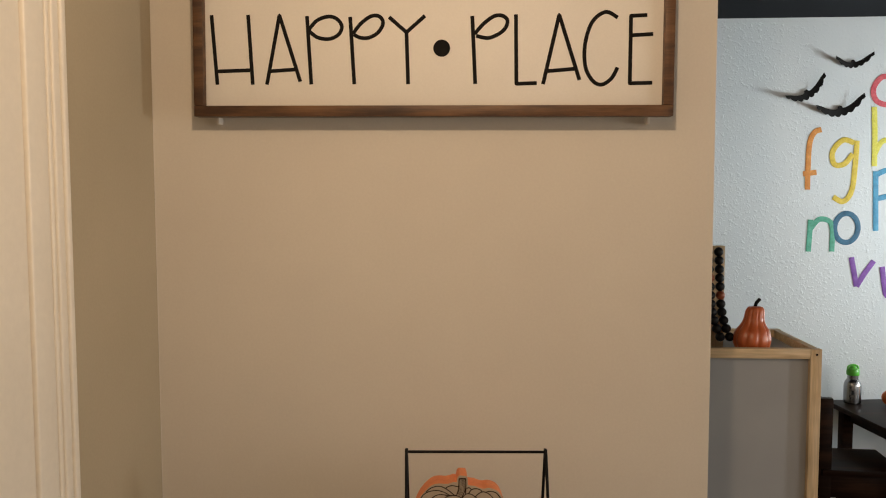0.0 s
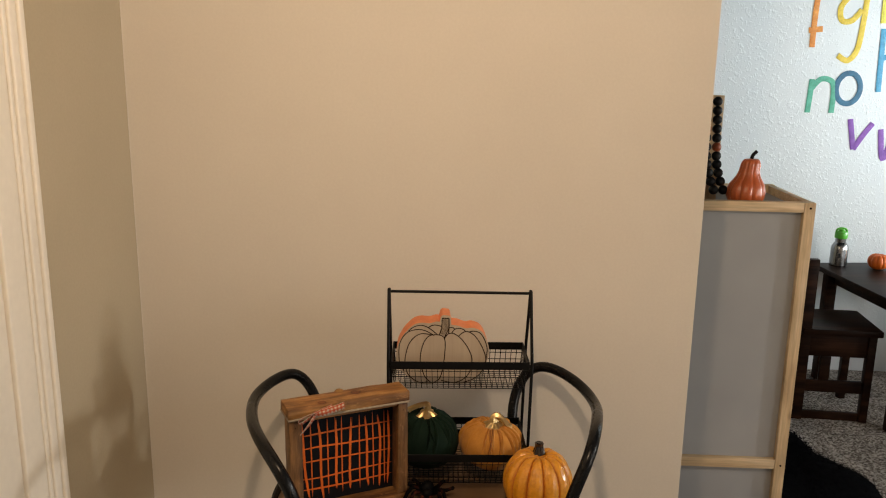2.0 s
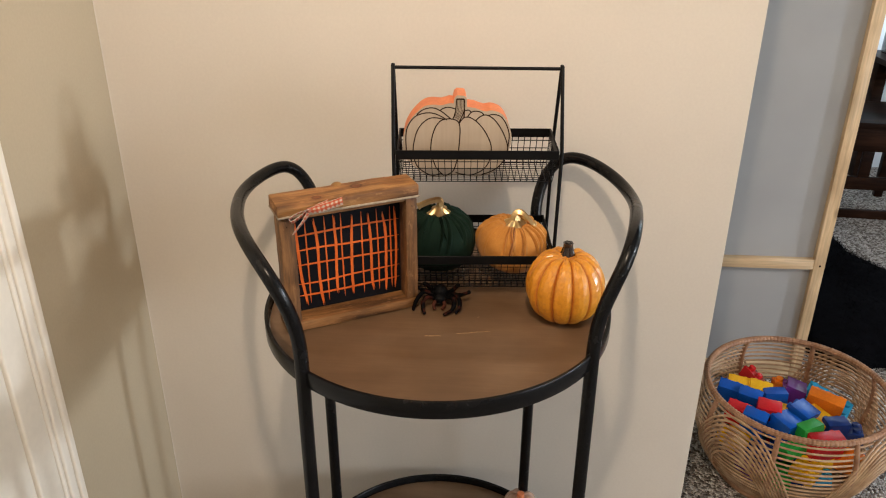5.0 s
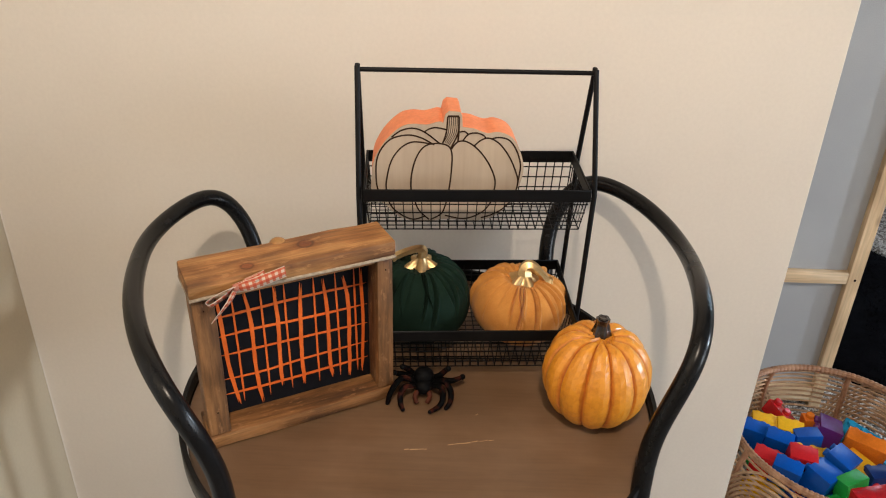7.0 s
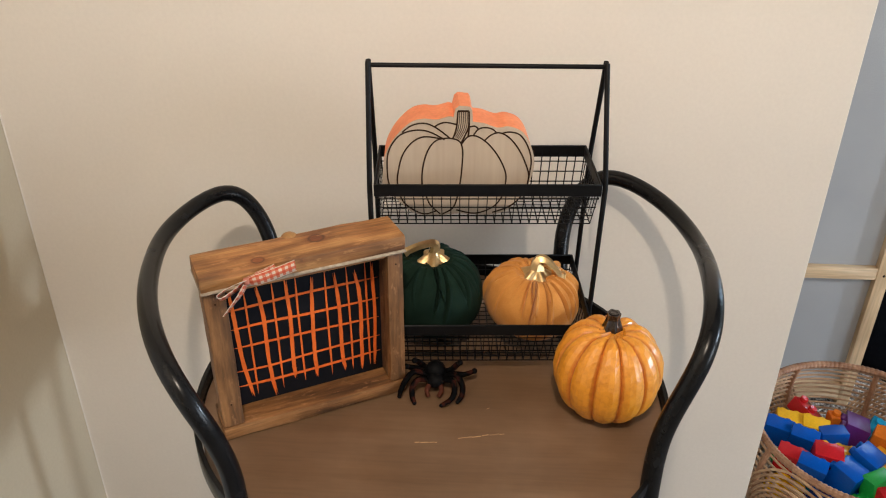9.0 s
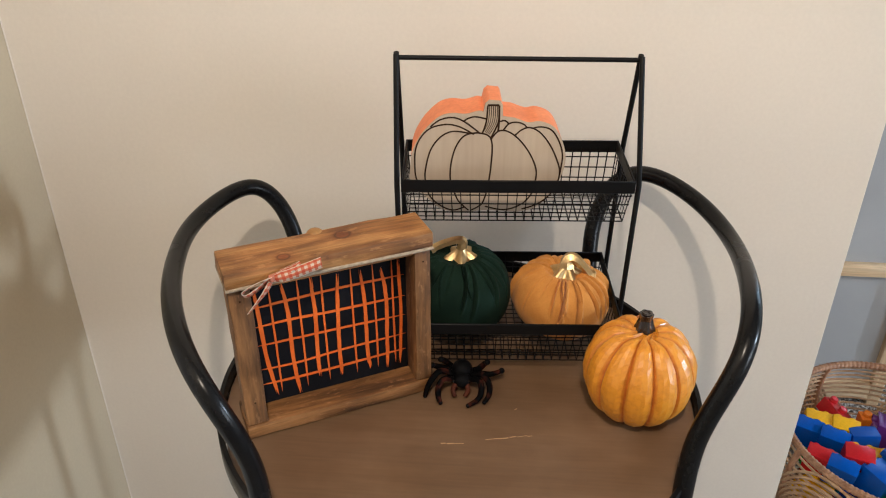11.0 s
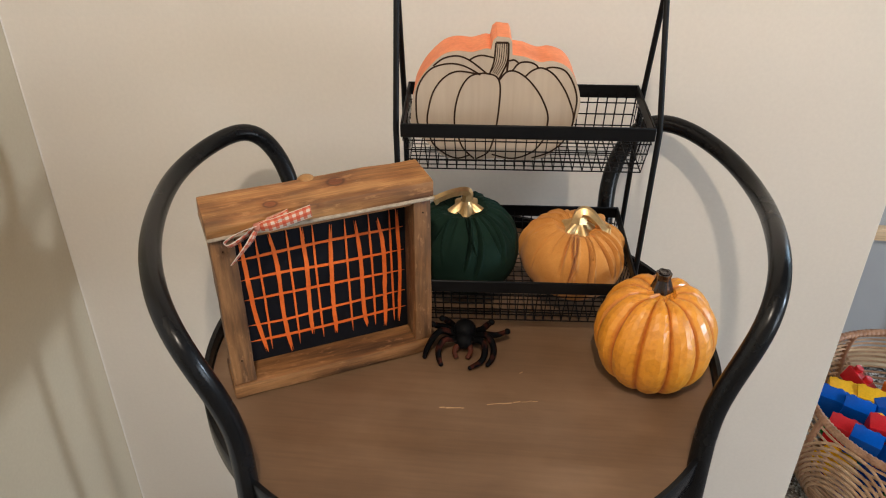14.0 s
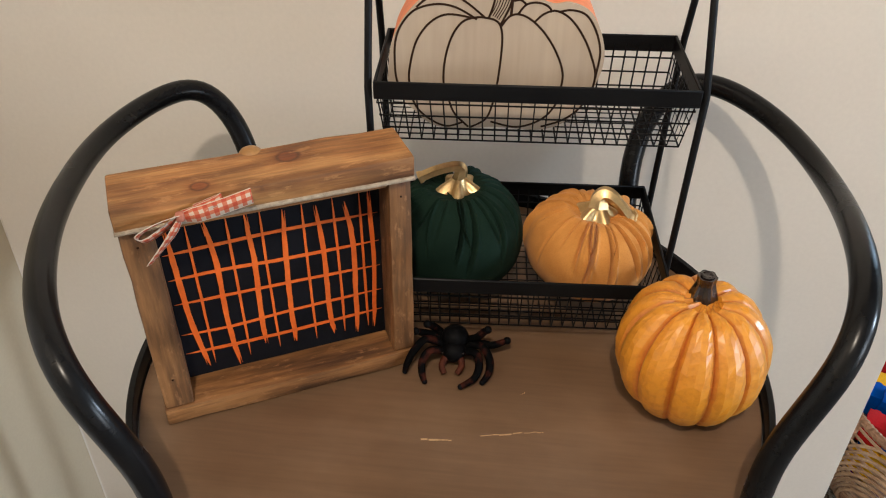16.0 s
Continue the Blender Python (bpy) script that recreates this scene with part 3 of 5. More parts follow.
def chiselled(r, height, ribs, seed):
    """A ribbed gourd whose ribs are cut in small flat facets, staggered like scales."""
    rng = random.Random(seed)
    stops = (0.0, 0.10, 0.30, 0.51, 0.71, 0.90)
    rows = 17
    bm = bmesh.new()
    grid = []
    for rib in range(ribs):
        for c, u in enumerate(stops):
            column = []
            for i in range(rows + 1):
                inner = 0 < i < rows
                k = i + ((0.16 if c % 2 else -0.16) + rng.uniform(-0.12, 0.12) if inner and c else 0)
                t = math.pi * (0.05 + 0.895 * k / rows)
                w = u + (rng.uniform(-0.030, 0.030) if c and inner else 0)
                a = (rib + w) * math.tau / ribs + math.pi / ribs
                swell = math.sin(math.pi * w) ** 0.55
                rad = r * math.sin(t) ** (0.80 if t > math.pi / 2 else 0.68)
                fade = min(1.0, rad / (0.40 * r))
                cut = 1 - 0.088 * (1 - swell) * fade + (rng.uniform(-0.006, 0.006) if c and inner else 0)
                near = max(0.0, 1 - rad / (0.5 * r))
                top = t > math.pi / 2
                z = height * (0.5 - 0.5 * math.cos(t)) - (0.012 * near if top else -0.005 * near) - (0.004 * (1 - swell) if top else 0)
                column.append(bm.verts.new((rad * cut * math.cos(a), rad * cut * math.sin(a), z)))
            grid.append(column)
    n = len(grid)
    for k in range(n):
        p, q = grid[k], grid[(k + 1) % n]
        for i in range(rows):
            bm.faces.new((p[i], q[i], q[i + 1], p[i + 1]))
    bm.faces.new([c[0] for c in grid][::-1])
    bm.faces.new([c[-1] for c in grid])
    return bm


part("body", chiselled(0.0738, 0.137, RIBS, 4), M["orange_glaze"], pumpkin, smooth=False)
bm = bmesh.new()
path = smooth_path([(0.0055, 0.0103, 0.108), (0.0055, 0.0103, 0.124), (0.0055, 0.0103, 0.138), (0.0055, 0.0103, 0.150)], 5)
tube(path, lambda t: 0.0190 - 0.0102 * min(1, max(0, t - 0.2) * 1.7) ** 0.7 + 0.0008 * max(0, t - 0.8) * 5, 24, bm=bm)
for i, vtx in enumerate(bm.verts):
    if i % 4 < 2:
        vtx.co.x = 0.0055 + (vtx.co.x - 0.0055) * 0.88
        vtx.co.y = 0.0103 + (vtx.co.y - 0.0103) * 0.88
stem = part("stem", bm, M["stem_glaze"], pumpkin, "dark brown glossy stem")
part("stem_end", lathe([(0.0062, 0.0), (0.0066, 0.0010), (0.0050, 0.0014), (0.0030, 0.0004)], 14), M["stem_glaze"], stem, at=pose(0.0055, 0.0103, 0.1502))


# cloth pumpkins with gold caps
def cloth_pumpkin(name, at, r, h, material, label, bend, seed, star_turn, cx, cy, thick, amp):
    rng = random.Random(seed)
    p = thing(name, at, label, "pumpkin", "cloth pumpkins in the rack")
    prof = []
    for i in range(49):
        t = math.pi * (0.05 + 0.90 * i / 48)
        prof.append((r * math.sin(t) ** (0.66 if t > math.pi / 2 else 0.9), h / 2 - h / 2 * math.cos(t)))

    creases = [(i * math.tau / 29 + rng.uniform(-0.12, 0.12), rng.uniform(0.013, 0.034), rng.uniform(0.25, 1.0) ** 1.2, rng.uniform(0.32, 0.78), rng.uniform(-0.6, 0.6)) for i in range(29)]

    def warp(a, rad, z):
        k = z / h
        up = max(0.0, k - 0.42) / 0.58
        f = 0.0
        for mid_a, wide, deep, reach, sway in creases:
            d = (a - mid_a - sway * (1 - k) + math.pi) % math.tau - math.pi
            fade = max(0.0, min(1.0, (k - reach) / 0.30))
            f += deep * fade * (math.exp(-(d / wide) ** 2) - 0.45 * math.exp(-((d - 2.2 * wide) / (1.6 * wide)) ** 2))
        c, s = math.cos(a), math.sin(a)
        rr = rad - amp * f * min(1, rad / (0.3 * r))
        near = max(0.0, 1 - rad / (0.42 * r))
        lump = 1 + 0.035 * math.sin(2 * a + seed) + 0.02 * math.sin(3 * a + 2 * seed) + 0.02 * noise.noise((c * 2.5, s * 2.5, k * 4 + seed))
        return (rr * lump * math.cos(a), rr * lump * math.sin(a), z - (0.016 * near if k > 0.5 else 0) - 0.3 * amp * f * up)

    part("cloth_body", lathe(prof, 520, warp=warp), material, p)
    top = h - 0.013
    cap = bmesh.new()
    rings = []
    for j in range(9):
        q = j / 8
        ring = []
        for k in range(60):
            a = k * math.tau / 60
            star = 0.5 + 0.5 * math.cos(5 * (a - star_turn))
            rad = 0.0068 + (0.0110 + 0.0205 * star ** 1.3) * (1 - q) ** 1.1
            z = top + 0.0065 + 0.012 * q ** 1.3 + 0.014 * (star - 0.3) * q * (1 - q) - 0.008 * (1 - q) * star
            ring.append(cap.verts.new((cx + rad * math.cos(a), cy + rad * math.sin(a), z)))
        rings.append(ring)
    for a, b in zip(rings, rings[1:]):
        for k in range(60):
            cap.faces.new((a[k], a[(k + 1) % 60], b[(k + 1) % 60], b[k]))
    c = part("gold_cap", cap, M["gold"], p, "star-shaped shiny gold leaf cap")
    bm = bmesh.new()
    line = smooth_path([(cx, cy, top + 0.014)] + [Vector(q) + Vector((cx, cy, top + 0.018)) for q in bend], 6)
    tube(line, lambda t: thick - (thick - 0.0060) * min(1, t * 1.7) + (0.0014 if t > 0.92 else 0), 12, bm=bm)
    for i, vtx in enumerate(bm.verts):
        if i % 2 == 0:
            vtx.co = vtx.co.lerp(line[i // 12], 0.16)
    part("gold_stem", bm, M["gold"], p, "curved gold stem")
    return p


LOWER = 0.9145 - 0.066 + 0.002
cloth_pumpkin("cloth_pumpkin", pose(0.290, -0.197, LOWER + 0.002, 3, 2, 10), 0.0650, 0.101, M["orange_cloth"], "apricot orange cloth pumpkin with a gold stem", [(0.001, 0.003, 0.005), (0.006, 0.003, 0.010), (0.014, -0.001, 0.008), (0.023, -0.006, 0.000), (0.030, -0.009, -0.007), (0.036, -0.008, -0.009)], 3, -0.05, 0.002, 0.0, 0.0115, 0.0125)
cloth_pumpkin("cloth_pumpkin", pose(0.1545, -0.200, LOWER, 2, -2, 0), 0.068, 0.122, M["green_cloth"], "dark green cloth pumpkin with a gold stem", [(0.002, 0.002, 0.008), (-0.004, 0.000, 0.013), (-0.022, -0.004, 0.010), (-0.040, -0.008, 0.003)], 8, -0.26, 0.003, 0.005, 0.0072, 0.0125)

# flat wooden pumpkin
WPX, WPY, WPZ = 0.1845, -0.221, 1.1025 - 0.056 + 0.002
flat_pumpkin = thing("wooden_pumpkin", pose(WPX, WPY, WPZ, -2, 0, 4.5) @ Matrix.Scale(0.985, 4), "flat wooden pumpkin cut-out with burnt outlines and orange painted edges", "pumpkin ornament")


EDGE = [(-98, 45), (-95, 77), (-86, 99), (-74, 115), (-59, 128), (-44, 132), (-27, 131), (-12, 135), (-6, 134)]
STEM_EDGE = [(-3.5, 145), (1, 149), (15, 147.5), (17.5, 143), (18.5, 128)]
EDGE_2 = [(33, 126), (50, 120), (64, 121.5), (81, 115), (92, 100), (99, 78), (98, 58), (90, 36), (79, 18), (64, 4), (44, -1.6), (24, -1.0), (2, 0.5), (-22, -1.8), (-44, -1.6), (-61, 4), (-76, 18), (-91, 32)]
outline = [(p[0] / 1000, p[2] / 1000) for p in smooth_path([(x, 0, z) for x, z in EDGE], 4)]
outline += [(x / 1000, z / 1000) for x, z in STEM_EDGE]
outline += [(p[0] / 1000, p[2] / 1000) for p in smooth_path([(x, 0, z) for x, z in EDGE_2], 4)]
outline.reverse()
part("front_face", slab(outline, 0.003), M["bare_wood"], flat_pumpkin, "pale bare plywood face", smooth=False)
part("painted_block", slab(outline, 0.056), M["orange_paint"], flat_pumpkin, "orange painted edges", at=pose(0, 0.0031, 0))
LEFT_RIBS = [
    [(-3, 105.5), (-15, 107), (-29, 103), (-39, 89), (-45, 67), (-46, 44), (-41, 27), (-35, 13), (-22, 0)],
    [(-20, 106), (-43, 109), (-59, 101), (-71, 84), (-77, 61), (-78, 44), (-73, 22), (-60, 8), (-43, 0.4), (-27, 5)],
    [(-17, 105), (-35, 115), (-52, 118), (-71, 113), (-83, 101), (-90, 84), (-91, 61), (-89, 44), (-81, 28)],
    [(-71, 115), (-59, 124), (-43, 127), (-28, 121), (-9, 106)],
    [(-30, 122), (-24, 126), (-15, 128), (-1, 125)],
]
RIGHT_RIBS = [
    [(-3, 105.5), (1.5, 103), (5, 97), (6.4, 84), (5, 58), (3, 41), (0, 24), (-6, 8.5), (-20, -0.2)],
    [(4, 98), (13, 109), (25, 109), (40, 98), (54, 79), (63, 57), (62, 38), (58, 23), (46, 9), (24, 1), (-1, 6)],
    [(34, 103.5), (42, 111), (53, 114), (67, 106), (81, 87), (91, 64), (93, 51), (90, 38), (81, 21), (66, 9), (47, 2)],
    [(55, 113), (66, 115), (79, 111), (89, 97), (95, 78), (94, 59), (92, 43)],
    [(15, 122), (21, 123), (26, 119)],
    [(19, 110), (26, 119), (36, 121), (45, 118), (49, 113)],
]
rib_lines = [[(x * 0.001, z * 0.001) for x, z in line] for line in LEFT_RIBS + RIGHT_RIBS]
for line in rib_lines:
    pts = [(x, 0, z) for x, z in line]
    part("burnt_line", tube(smooth_path(pts, 6), 0.0010, 6, flat=0.4, up=(0, 1, 0)), M["burnt_line"], flat_pumpkin, at=pose(0, -0.0003, 0))
for k in range(7):
    q = k / 6
    pts = [(-0.0067 + 0.0107 * q, 0, 0.1061 - 0.006 * q + (0.004 if 0 < k < 6 else 0)), (-0.0020 + 0.0150 * q, 0, 0.1215), (-0.0006 + 0.0140 * q, 0, 0.1425)]
    part("burnt_line", tube(smooth_path(pts, 4), 0.00045 if 0 < k < 6 else 0.0010, 6, flat=0.4, up=(0, 1, 0)), M["burnt_line"], flat_pumpkin, at=pose(0, -0.0003, 0))
part("burnt_line", tube([(-0.0006, 0, 0.1428), (0.0134, 0, 0.1428)], 0.0013, 6, flat=0.4, up=(0, 1, 0)), M["burnt_line"], flat_pumpkin, at=pose(0, -0.0003, 0))
part("burnt_line", tube(smooth_path([(0.0134, 0, 0.1425), (0.0138, 0, 0.125), (0.0131, 0, 0.1095)], 4), 0.0012, 6, flat=0.4, up=(0, 1, 0)), M["burnt_line"], flat_pumpkin, at=pose(0, -0.0003, 0))

# pine frame with painted web
FW, FD, FH = 0.248, 0.055, 0.2445
web_frame = thing("web_ornament", pose(-0.1155, -0.384, TZ + 0.001, 0, 0, 27.4) @ Matrix.Scale(0.978, 4), "chunky stained pine stand with an orange web painted on black", "decor stand")
rng = random.Random(5)


def board(size, at, rough=0.0012):
    bm = box(size, at, 0.0022, seg=2)
    bmesh.ops.subdivide_edges(bm, edges=[e for e in bm.edges if e.calc_length() > 0.06], cuts=7)
    for vtx in bm.verts:
        vtx.co += Vector(noise.noise_vector(vtx.co * 55)) * rough
    return bm


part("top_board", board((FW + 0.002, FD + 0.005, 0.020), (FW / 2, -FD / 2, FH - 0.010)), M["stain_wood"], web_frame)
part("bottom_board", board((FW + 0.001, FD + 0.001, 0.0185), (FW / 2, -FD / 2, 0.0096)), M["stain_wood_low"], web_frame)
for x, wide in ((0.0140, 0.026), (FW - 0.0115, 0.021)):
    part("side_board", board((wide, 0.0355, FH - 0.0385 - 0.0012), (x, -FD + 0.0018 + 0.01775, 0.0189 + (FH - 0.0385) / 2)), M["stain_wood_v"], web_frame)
PX0, PX1, PZ0, PZ1, PY = 0.0275, FW - 0.0225, 0.0192, FH - 0.0204, -0.018
part("black_panel", box((PX1 - PX0 + 0.008, 0.004, PZ1 - PZ0), ((PX0 + PX1) / 2, PY + 0.002, (PZ0 + PZ1) / 2)), M["black_panel"], web_frame, "matt black backing panel")


def web_stroke(line, wide, lift, seed):
    """One brush stroke: uneven edges, a dry split tip at each end."""
    rng = random.Random(seed)
    pts = smooth_path([(x, 0, z) for x, z in line], 7)
    bm = bmesh.new()
    n = len(pts) - 1
    rows = []
    for i, p in enumerate(pts):
        t = i / n
        d = pts[min(i + 1, n)] - pts[max(i - 1, 0)]
        across = Vector((-d.z, 0, d.x)).normalized()
        full = min(1.0, 0.06 + 4.5 * t, 0.06 + 6.0 * (1 - t))
        w = wide * full / 2
        rows.append((p - across * w * rng.uniform(0.86, 1.12), p + across * w * rng.uniform(0.86, 1.12)))
    grid = [[bm.verts.new((p.x, PY - h, p.z)) for p in row for h in (0.0, lift)] for row in rows]
    for r0, r1 in zip(grid, grid[1:]):
        bm.faces.new((r0[1], r0[3], r1[3], r1[1]))
        bm.faces.new((r0[0], r0[1], r1[1], r1[0]))
        bm.faces.new((r0[3], r0[2], r1[2], r1[3]))
    stroke_ob = part("web_stroke", bm, M["web_paint"], web_frame)
    if wide > 0.004:
        # loose bristle marks beside both ends
        for end, nxt in ((pts[0], pts[3]), (pts[-1], pts[-4])):
            d = (end - nxt).normalized()
            across = Vector((-d.z, 0, d.x)) * wide * rng.choice((-0.36, 0.36))
            a = nxt + across
            c = end + across * 1.3 + d * rng.uniform(-0.004, 0.002)
            part("bristle_mark", tube([(a.x, PY - lift - 0.0001, a.z), (c.x, PY - lift - 0.0001, c.z)], lambda t: 0.0009 * (1.05 - t), 5, flat=0.3, up=(0, 1, 0)), M["web_paint"], stroke_ob)


def panel_at(u, v):
    return PX0 + u * (PX1 - PX0), PZ0 + v * (PZ1 - PZ0)


UPRIGHT = [
    [(0.040, 0.86), (0.049, 0.60), (0.066, 0.30), (0.107, 0.045)], [(0.124, 0.87), (0.130, 0.49), (0.133, 0.06)],
    [(0.203, 0.87), (0.227, 0.62), (0.227, 0.31), (0.248, 0.012)], [(0.299, 0.87), (0.302, 0.57), (0.305, 0.054)],
    [(0.380, 0.87), (0.395, 0.615), (0.389, 0.35), (0.386, 0.105)], [(0.449, 0.87), (0.449, 0.50), (0.455, 0.06)],
    [(0.550, 0.84), (0.540, 0.55), (0.533, 0.27), (0.540, 0.07)], [(0.639, 0.86), (0.639, 0.52), (0.643, 0.057)],
    [(0.704, 0.83), (0.721, 0.555), (0.721, 0.245), (0.735, 0.062)], [(0.781, 0.86), (0.791, 0.445), (0.791, 0.06)],
    [(0.838, 0.82), (0.866, 0.59), (0.862, 0.28), (0.859, 0.035)], [(0.909, 0.86), (0.913, 0.43), (0.917, 0.06)],
    [(0.950, 0.85), (0.964, 0.49), (0.949, 0.046)],
]
for i, line in enumerate(UPRIGHT):
    web_stroke([panel_at(*p) for p in line], (0.0049 if i < 11 else 0.0042) if i % 2 == 0 else 0.0025, 0.0009, i)
ACROSS = [[0.720, 0.728, 0.733, 0.728], [0.584, 0.588, 0.575, 0.570], [0.447, 0.443, 0.437, 0.424], [0.267, 0.256, 0.270, 0.276], [0.150, 0.143, 0.143, 0.153]]
for i, vs in enumerate(ACROSS):
    web_stroke([panel_at(u, v) for u, v in zip((0.006, 0.25, 0.54, 0.994), vs)], 0.0036 if i in (0, 1, 4) else 0.0031, 0.0005, 20 + i)
# small nails and the dark knot holes in the front faces
for x, y, z in ((0.0135, -FD + 0.0006, 0.055), (0.0135, -FD + 0.0006, 0.205), (FW - 0.0115, -FD + 0.0006, 0.205)):
    part("nail", lathe([(0.0010, 0), (0.0010, 0.0006), (0.0004, 0.0009)], 10), M["burnt_line"], web_frame, "small dark nail head", at=pose(x, y, z, 90, 0, 0))
M["resin"] = surface("golden_knot_wood", (0.24, 0.115, 0.032), (0.34, 0.175, 0.052), 60, 300, 0.5, bump=0.3)
part("wood_lump", lathe([(0.0108 * math.sin(math.pi * (0.05 + 0.9 * i / 8)), -0.0075 * math.cos(math.pi * (0.05 + 0.9 * i / 8))) for i in range(9)], 20), M["resin"], web_frame, "golden knotty lump on the back edge", at=pose(0.119, 0.0015, FH - 0.0045))
zt = FH - 0.0215
part("top_rail", board((FW - 0.0495, 0.012, 0.0105), (FW / 2 + 0.0025, -FD + 0.011, FH - 0.0258), 0.0003), M["stain_wood"], web_frame)
part("twine", tube([(-0.0002, -FD - 0.0018, zt), (FW / 2, -FD - 0.0024, zt + 0.001), (FW + 0.0004, -FD - 0.0018, zt), (FW + 0.0012, 0.0012, zt), (FW / 2, 0.002, zt), (-0.0012, 0.0012, zt)], 0.0022, 8, closed=True), M["twine"], web_frame, "thin beige twine wound under the top board")

# gingham bow
M["gingham"], nt, b = base_material("red_white_gingham", 0.8)
uv = nt.nodes.new("ShaderNodeUVMap")
sp = nt.nodes.new("ShaderNodeSeparateXYZ")
nt.links.new(uv.outputs[0], sp.inputs[0])
su, sv = (math_node(nt, "GREATER_THAN", math_node(nt, "FRACT", math_node(nt, "MULTIPLY", sp.outputs[i], k)), 0.5) for i, k in ((0, 130.0), (1, 2.0)))
total = math_node(nt, "MULTIPLY", math_node(nt, "ADD", su, sv), 0.5)
edge = math_node(nt, "GREATER_THAN", math_node(nt, "ABSOLUTE", math_node(nt, "SUBTRACT", sp.outputs[1], 0.5)), 0.46)
gc = ramp_node(nt, total, [(0.0, (0.48, 0.38, 0.295)), (0.5, (0.42, 0.120, 0.058)), (1.0, (0.37, 0.050, 0.017))])
nt.links.new(mix_node(nt, edge, gc.outputs[0], (0.54, 0.45, 0.36)), b.inputs["Base Color"])
weave = noise_node(nt, 900, 2)
bump_to(nt, b, [(weave.outputs["Fac"], 0.3, 0.0004)])

bow = thing("ribbon_bow", pose(-0.1155, -0.384, TZ + 0.001, 0, 0, 27.4) @ Matrix.Scale(0.978, 4), "red and white gingham ribbon bow tied on the wooden frame", "bow")


def ribbon(points, wide, across, across_end, name, steps=8, pinch=True):
    """A band along a line, its width turning from one way to another."""
    line = smooth_path(points, steps)
    bm = bmesh.new()
    layer = bm.loops.layers.uv.new("uv")
    run, rows = 0.0, []
    for i, p in enumerate(line):
        t = i / (len(line) - 1)
        if i:
            run += (p - line[i - 1]).length
        w = wide * ((0.45 + 0.55 * min(1, t * 4)) if pinch else 1) / 2
        d = Vector(across).lerp(Vector(across_end), t).normalized()
        rows.append((bm.verts.new(p - d * w), bm.verts.new(p + d * w), run))
    for (a, b, u0), (c, d, u1) in zip(rows, rows[1:]):
        f = bm.faces.new((a, b, d, c))
        for loop, q in zip(f.loops, ((u0, 0), (u0, 1), (u1, 1), (u1, 0))):
            loop[layer].uv = q
    ob = part(name, bm, M["gingham"], bow)
    solid = ob.modifiers.new("thick", "SOLIDIFY")
    solid.thickness = 0.0006
    return ob


KX, KY, KZ = 0.0505, -FD - 0.008, FH - 0.0115
ribbon([(KX, KY + 0.002, KZ + 0.001), (KX + 0.014, KY - 0.001, KZ + 0.004), (KX + 0.028, KY - 0.002, KZ + 0.0080), (KX + 0.0350, KY + 0.001, KZ + 0.0095), (KX + 0.031, KY + 0.003, KZ + 0.0070), (KX + 0.012, KY + 0.003, KZ + 0.002)], 0.0075, (-0.30, 0.35, 0.85), (-0.2, 0.5, 0.8), "loop")
ribbon([(KX, KY, KZ - 0.002), (KX + 0.016, KY - 0.003, KZ + 0.0005), (KX + 0.036, KY - 0.004, KZ + 0.0045), (KX + 0.0575, KY - 0.004, KZ + 0.0090)], 0.0130, (-0.20, 0.25, 0.9), (-0.05, 0.25, 0.95), "tail")
ribbon([(KX, KY, KZ + 0.001), (KX - 0.014, KY - 0.006, KZ + 0.002), (KX - 0.028, KY - 0.008, KZ - 0.002), (KX - 0.0355, KY - 0.007, KZ - 0.0085), (KX - 0.030, KY - 0.004, KZ - 0.0150), (KX - 0.016, KY - 0.002, KZ - 0.0100), (KX - 0.002, KY, KZ - 0.002)], 0.0100, (0.05, 0.80, -0.42), (0.30, 0.45, -0.80), "loop", pinch=False)
ribbon([(KX, KY - 0.001, KZ - 0.002), (KX - 0.008, KY - 0.005, KZ - 0.0120), (KX - 0.018, KY - 0.006, KZ - 0.0230), (KX - 0.031, KY - 0.006, KZ - 0.0370)], 0.0080, (0.75, 0.25, -0.55), (0.35, 0.75, -0.40), "tail")
M["knot_red"] = surface("rust_red_cloth", (0.30, 0.08, 0.045), (0.42, 0.17, 0.11), 160, 900, 0.85, bump=0.3)
part("knot", box((0.007, 0.007, 0.0085), (KX, KY - 0.001, KZ), 0.003, seg=3), M["knot_red"], bow)

# toy spider
spider = thing("toy_spider", pose(0.165, -0.305, TZ + 0.0008, 0, 0, 4) @ Matrix.Scale(0.94, 4), "black and rust flocked toy spider on the tabletop", "toy spider")
def ball(r, flat, seg=24):
    n = seg // 2 + 1
    return lathe([(r * math.sin(math.pi * (0.03 + 0.94 * i / n)), -r * flat * math.cos(math.pi * (0.03 + 0.94 * i / n))) for i in range(n + 1)], seg)


part("abdomen", ball(0.0148, 0.95, 28), M["fuzz_black"], spider, at=pose(-0.003, 0.001, 0.0245))
part("head", ball(0.0128, 0.85), M["fuzz_black"], spider, at=pose(-0.0035, -0.0125, 0.0175))
for x in (-1, 1):
    part("eye", ball(0.0011, 1.0, 10), M["stem_glaze"], spider, at=pose(-0.0045 + x * 0.0108, -0.0215, 0.0222))
    part("fang", tube(smooth_path([(-0.0045 + x * 0.008, -0.020, 0.014), (-0.0055 + x * 0.0105, -0.027, 0.010), (-0.0065 + x * 0.0065, -0.0335, 0.0042)], 5), lambda t: 0.0040 - 0.0010 * t, 10), M["fuzz_fang"], spider, "rust coloured fang")
